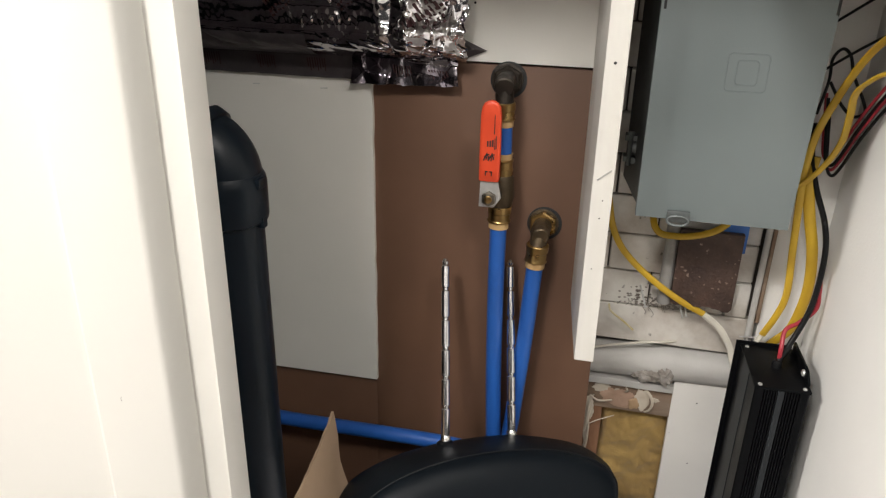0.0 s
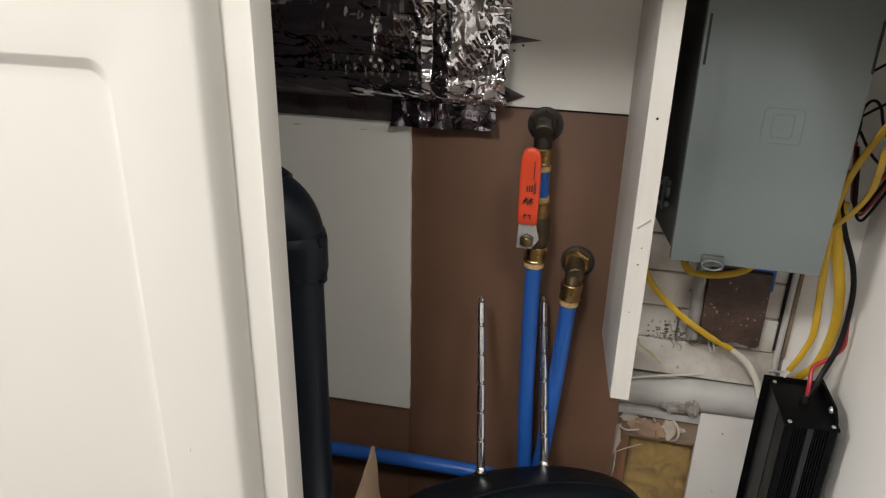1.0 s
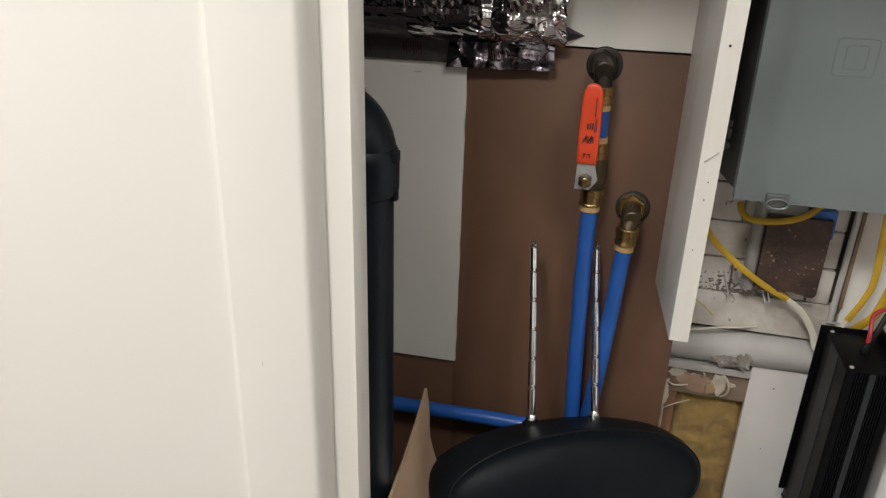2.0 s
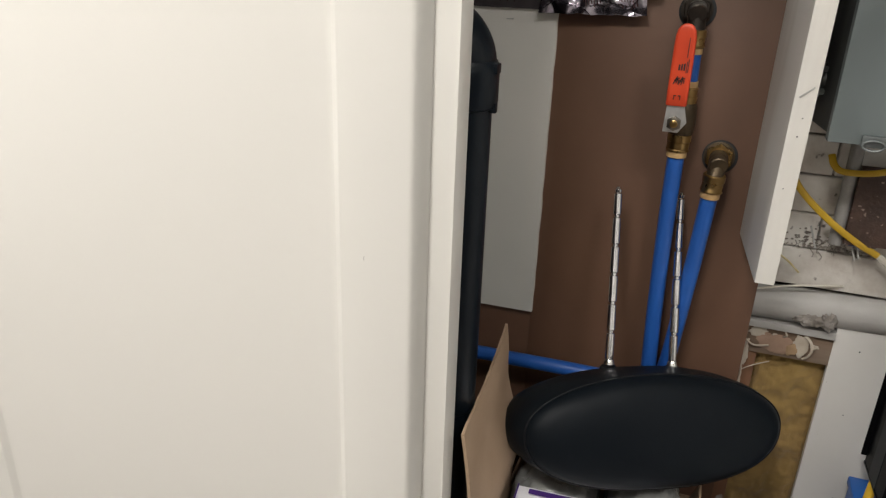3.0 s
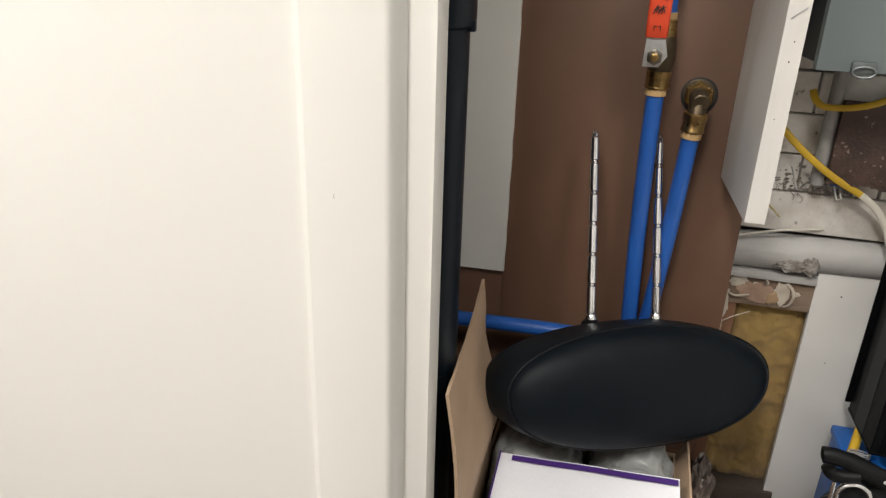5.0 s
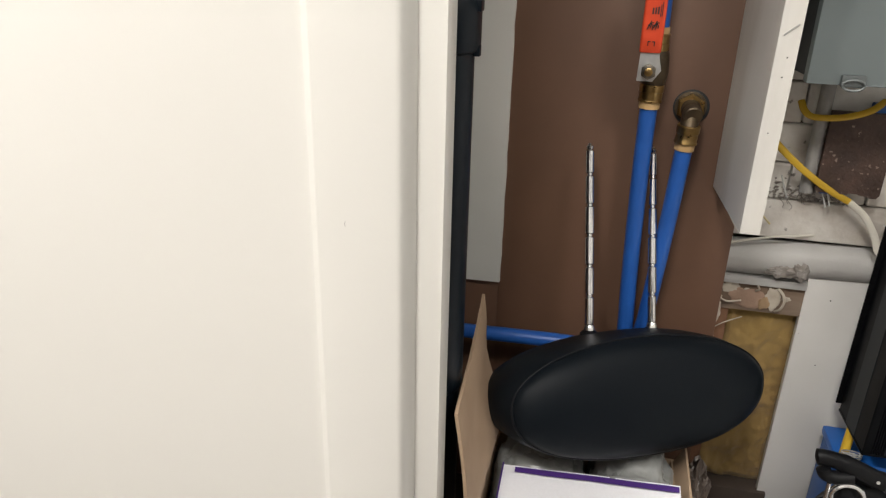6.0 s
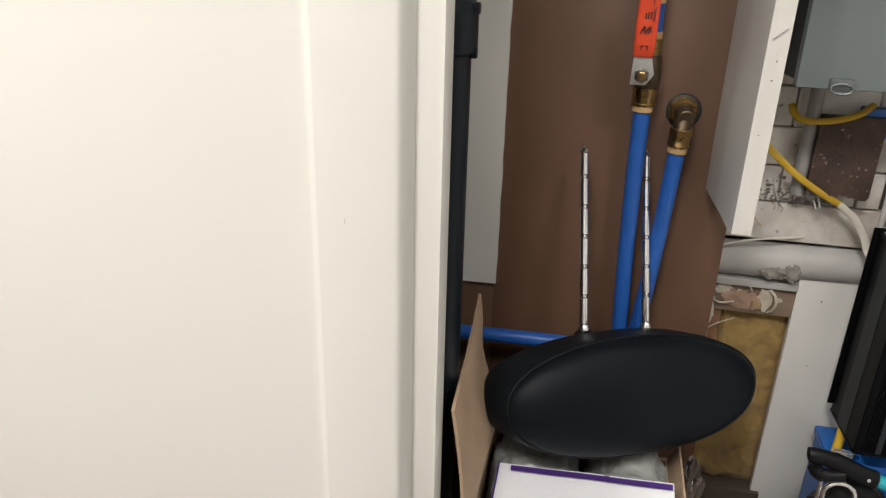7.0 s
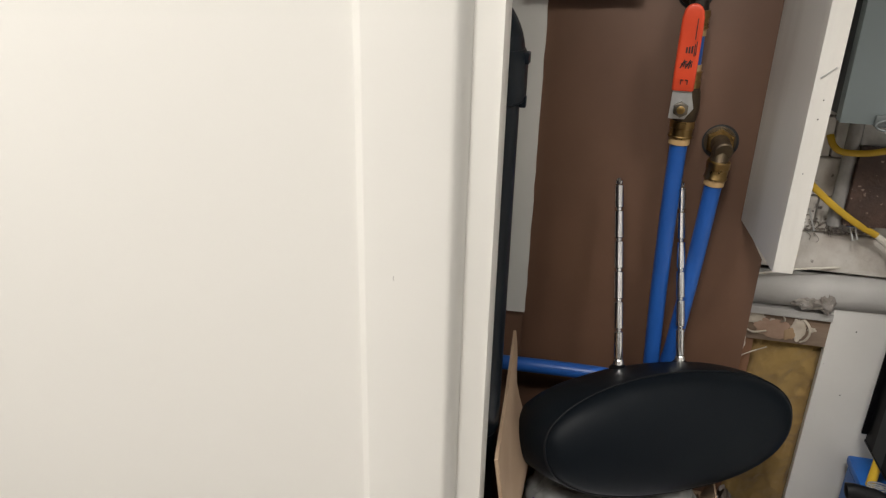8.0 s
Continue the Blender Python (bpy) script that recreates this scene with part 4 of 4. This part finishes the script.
# ---- headrest ----
def headrest():
    h = thing("headrest", (-0.11, 0.76, 0.22), "black vinyl oval headrest with two notched chrome posts", "headrest")
    u = Vector((0.086, 0.048, -0.009)).normalized()
    w = Vector((-0.026, 0.081, 0.230))
    w = (w - u * w.dot(u)).normalized()
    n = u.cross(w)
    mid = Vector((-0.1035, 0.7367, 0.3520))

    tip = radians(2.6)

    def at(a, su, sw, k):
        """Point of the cushion: fuller below than above."""
        c, q = math.cos(a), math.sin(a)
        e, half = (2.05, 0.0755) if q > 0 else (2.32, 0.0805)
        p = 0.1845 * su * math.copysign(abs(c) ** (2 / e), c) + 0.002
        r = half * sw * math.copysign(abs(q) ** (2 / e), q) - 0.0035
        return mid + u * (p * math.cos(tip) - r * math.sin(tip)) + w * (p * math.sin(tip) + r * math.cos(tip)) + n * k

    prof = [(-0.128, 0.004, 0.004), (-0.127, 0.5, 0.4), (-0.122, 0.80, 0.66), (-0.108, 0.95, 0.80), (-0.085, 1.03, 0.91), (-0.06, 1.075, 0.985), (-0.03, 1.055, 1.01), (-0.012, 1.02, 1.008), (-0.004, 0.998, 0.997),
            (0.0, 0.985, 0.98), (0.004, 0.972, 0.965), (0.010, 0.93, 0.92), (0.016, 0.84, 0.83), (0.021, 0.68, 0.68), (0.025, 0.45, 0.45), (0.027, 0.2, 0.2), (0.0272, 0.004, 0.004)]
    bm = bmesh.new()
    N = 72
    rings = []
    for k, su, sw in prof:
        rings.append([bm.verts.new(at(i * math.tau / N, su, sw, k) + n * (0.0015 * noise.noise(at(i * math.tau / N, su, sw, k) * 22))) for i in range(N)])
    for a, b in zip(rings, rings[1:]):
        for i in range(N):
            bm.faces.new((a[i], a[(i + 1) % N], b[(i + 1) % N], b[i]))
    bm.faces.new(rings[0][::-1])
    bm.faces.new(rings[-1])
    cushion = part("cushion", bm, vinyl_black, h, sharp=60)
    part("seam", tube([at(i * math.tau / 120, 0.994, 0.99, -0.001) for i in range(120)], 0.0014, 8, closed=True), seam_black, cushion, "raised stitched seam")
    for foot, top in (((-0.180, 0.795, 0.401), (-0.206, 0.880, 0.632)), ((-0.096, 0.843, 0.392), (-0.1225, 0.920, 0.624))):
        f, t = Vector(foot), Vector(top)
        d = (t - f).normalized()
        f0 = f - d * 0.03
        L = (t - f0).length
        r = 0.0058
        pr = [(0.0, r)]
        step = (L - 0.034) / 6
        for k in range(6):
            z = 0.034 + step * k
            pr += [(z - 0.0034, r), (z - 0.0026, r * 0.90), (z - 0.0018, r * 0.66), (z + 0.0008, r * 0.66), (z + 0.0016, r * 0.90), (z + 0.0024, r)]
        pr += [(L - 0.010, r), (L - 0.008, r * 0.72), (L - 0.006, r * 0.78), (L - 0.004, r * 0.9), (L, r * 0.5)]
        post = part("post", lathe(pr, along(f0, t), 18), chrome, h, "notched chrome post")
        part("grommet", lathe([(0.016, 0.0135), (0.024, 0.0125), (0.028, 0.008)], along(f0, t), 18), wire_black, post, "black rubber grommet")
        part("sleeve", lathe([(0.022, 0.0076), (0.031, 0.0073), (0.034, 0.0064), (0.035, 0.0059)], along(f0, t), 18), chrome, post, "short chrome sleeve")
    return h


headrest()

# ---- carton ----
carton = thing("carton", (-0.17, 0.65, 0), "open cardboard carton, white outside with purple stripe", "carton")
X0, X1, Y0, Y1, ZT = -0.296, -0.040, 0.505, 0.812, 0.198
part("side", box(X0, X0 + 0.004, Y0, Y1, 0, ZT), kraft, carton)
part("side", box(X1 - 0.004, X1, Y0, Y1, 0, ZT), kraft, carton)
part("side", box(X0 + 0.004, X1 - 0.004, Y1 - 0.004, Y1, 0, ZT), kraft, carton)
part("side", box(X0 + 0.004, X1 - 0.004, Y0, Y0 + 0.004, 0, ZT), print_white, carton, "white printed front")
part("bottom", box(X0 + 0.004, X1 - 0.004, Y0 + 0.004, Y1 - 0.004, 0.0, 0.004), kraft, carton)


def raised_flap(u, v):
    """Left flap, standing up and leaning out a little; its free edge is torn."""
    y = Y0 + 0.001 + (0.222 - 0.004 * v) * u
    top = 0.444 + 0.024 * u ** 3 + 0.003 * noise.noise((y * 60, 0, 0)) + 0.002 * noise.noise((y * 170, 3, 0))
    z = ZT + (top - ZT) * v
    x = X0 + 0.001 - 0.008 * v - 0.013 * u * v + 0.010 * math.sin(v * math.pi) * (1 - 0.4 * u) + u * (0.013 * math.exp(-((v - 0.36) / 0.16) ** 2) - 0.005 * math.exp(-((v - 0.72) / 0.12) ** 2))
    return (x, y, z)


part("flap", thicken(sheet(24, 14, raised_flap), 0.0035), kraft, carton, "raised kraft flap with a torn edge")


def front_flap(u, v):
    x = X0 + 0.026 + (0.232 - 0.006 * v) * u
    y = Y0 + 0.003 + (0.180 + 0.016 * u) * v
    return (x, y, ZT + 0.043 * v - 0.003 * math.sin(v * 3.0) + 0.002 * noise.noise((x * 14, y * 14, 0)))


ff = part("flap", thicken(sheet(16, 12, front_flap), 0.003), print_white, carton, "white printed flap folded inward")


def stripe(u, v):
    p = Vector(front_flap(0.07 + 0.92 * u, 0.975 - 0.042 * v))
    return p + Vector((0, -0.001, 0.0042))


part("printed_edge", sheet(2, 12, lambda u, v: Vector(front_flap(-0.006 + 0.009 * u, v)) + Vector((0, 0, 0.0036))), print_purple, ff, "purple printed edge")
part("printed_stripe", sheet(16, 2, stripe), print_purple, ff, "dark purple printed stripe")
part("flap", thicken(sheet(4, 10, lambda u, v: (X1 - 0.002 + 0.012 * u, Y0 + 0.02 + 0.28 * v, ZT + 0.030 * u)), 0.003), kraft, carton, "short kraft flap standing up")
for cx, cy, sx, sd in ((-0.226, 0.738, 0.064, 2.0), (-0.102, 0.742, 0.060, 6.0)):
    tagged(part("plastic_bag", lump((cx, cy, 0.128), (sx, 0.072, 0.116), 0.10, 2.4, 5, sd, 0.6), poly_bag, sharp=80), "cloudy plastic bag bulging out of the carton", "plastic bag", "bags in the carton")

# ---- clutter in the corner under the driver ----
def pan_up(x0, x1, y0, y1, z0, z1):
    """Tub, open at the top."""
    bm = box(x0, x1, y0, y1, z0, z1, 0.004)
    bmesh.ops.delete(bm, geom=[f for f in bm.faces if f.calc_center_median().z > z1 - 0.003], context="FACES")
    return thicken(bm, 0.003)


bin_ = thing("storage_bin", (0.2, 0.85, 0), "blue plastic storage bin standing in the corner", "bin")
part("bin_body", pan_up(0.190, 0.284, 0.865, 0.945, 0.0, 0.190), blue_bin, bin_)
part("lid", box(0.187, 0.2845, 0.861, 0.948, 0.190, 0.204, 0.004), blue_bin, bin_)
tagged(part("yellow_rod", tube([(0.200, 0.880, 0.203), (0.206, 0.892, 0.246)], 0.0065, 14), cable_yellow), "short yellow plastic rod on the bin", "rod")
coil = [(0.206 + 0.014 * math.cos(a), 0.870 + 0.006 * math.sin(a), 0.2055 + 0.0006 * a) for a in [k * 0.3 for k in range(64)]]
tagged(part("wire_coil", tube(coil, 0.0011, 6), steel), "small coil of bare steel wire", "wire coil")
clamp = thing("spring_clamp", (0.19, 0.8, 0.2), "black spring clamp with teal grip and steel ring", "clamp")
part("upper_jaw", tube(glide([(0.136, 0.800, 0.249), (0.146, 0.800, 0.250), (0.165, 0.800, 0.247), (0.190, 0.800, 0.238), (0.212, 0.800, 0.229), (0.226, 0.800, 0.226)], 5), [0.005] + [0.0115] * 10 + [0.0130] * 15, 16, 0.9), wire_black, clamp)
part("lower_jaw", tube(glide([(0.146, 0.796, 0.238), (0.152, 0.794, 0.228), (0.165, 0.793, 0.226), (0.185, 0.794, 0.229)], 5), [0.004] + [0.0095] * 15, 14), wire_black, clamp)
part("grip", tube([(0.222, 0.800, 0.226), (0.284, 0.795, 0.216)], 0.0095, 16), teal_plastic, clamp, "teal plastic grip")
for x, z in ((0.170, 0.232), (0.214, 0.231)):
    part("rivet", lathe([(0, 0.0028), (0.0015, 0.0022)], along((x, 0.7895, z), (x, 0.70, z + 0.02)), 10), steel, clamp)
part("ring", tube([(0.182 + 0.020 * math.cos(a), 0.787, 0.200 + 0.021 * math.sin(a)) for a in [k * math.tau / 32 for k in range(32)]], 0.0034, 10, closed=True), chrome, clamp, "bright steel ring")
part("bar", tube([(0.155, 0.785, 0.222), (0.157, 0.785, 0.14)], 0.0028, 10), chrome, clamp, "straight steel bar")
tagged(part("tool_pouch", join(lump((0.208, 0.815, 0.098), (0.066, 0.036, 0.110), 0.12, 1.8, 4, 3.0)), wire_black), "black cloth tool pouch standing on the floor", "pouch")

tagged(part("plastic_wrap", lump((0.012, 0.905, 0.062), (0.022, 0.034, 0.062), 0.3, 2.6, 4, 8.0), surface("dusty_plastic", (0.15, 0.12, 0.10), 0.3, bump=0.2, fine=120)), "crumpled dusty plastic wrap on the floor", "plastic wrap")
crumbs = bmesh.new()
for k in range(130):
    cx = random.choice([random.gauss(0.062, 0.016), random.gauss(0.120, 0.014)])
    cz = 0.5475 + abs(random.gauss(0, 0.014))
    s = random.uniform(0.0005, 0.0021)
    b = lump((cx, 0.9825 - s * 0.3, cz), (s * 1.5, s * 0.6, s), 0.5, 2.0, 1, k * 1.3)
    me = bpy.data.meshes.new("tmp")
    b.to_mesh(me)
    b.free()
    crumbs.from_mesh(me)
    bpy.data.meshes.remove(me)
for k in range(26):
    cx, cz = random.gauss(0.092, 0.032), 0.545 + abs(random.gauss(0, 0.016))
    a = random.uniform(0, math.tau)
    d = random.uniform(0.004, 0.010)
    b = tube(glide([(cx, 0.9825, cz), (cx + d * math.cos(a), 0.978, cz + d * math.sin(a)), (cx + d * math.cos(a) + random.uniform(-0.006, 0.006), 0.980, cz + d * math.sin(a) - 0.006)], 3), 0.0005, 4)
    me = bpy.data.meshes.new("tmp")
    b.to_mesh(me)
    b.free()
    crumbs.from_mesh(me)
    bpy.data.meshes.remove(me)
tagged(part("mortar_crumbs", crumbs, grey_foam), "dark crumbs of old mortar clinging to the bricks", "crumbs", kind="stuff")

# ---- painted bricks, last ----
brick_wall = tagged(part("brick_wall", box(-0.03, 0.2225, 0.998, 1.03, 0.482, 1.062), mortar), "white painted brick wall with dirty open joints", "wall", kind="structure")
rows_z = [0.486, 0.5465, 0.600, 0.656, 0.713, 0.770, 0.827, 0.884, 0.941, 0.998, 1.055]
for i, (z0, z1) in enumerate(zip(rows_z, rows_z[1:])):
    cuts = [-0.03, 0.222] if i == 0 else [-0.03] + [c for c in ((0.072, 0.176) if i % 2 else (0.010, 0.115))] + [0.208]
    for x0, x1 in zip(cuts, cuts[1:]):
        off = random.uniform(-0.002, 0.002)
        b = part("brick", box(x0 + 0.0012, x1 - 0.0012, 0.984 + off, 0.998, z0 + 0.0012, z1 - 0.0012, 0.0014, 1), brick_paint, brick_wall)
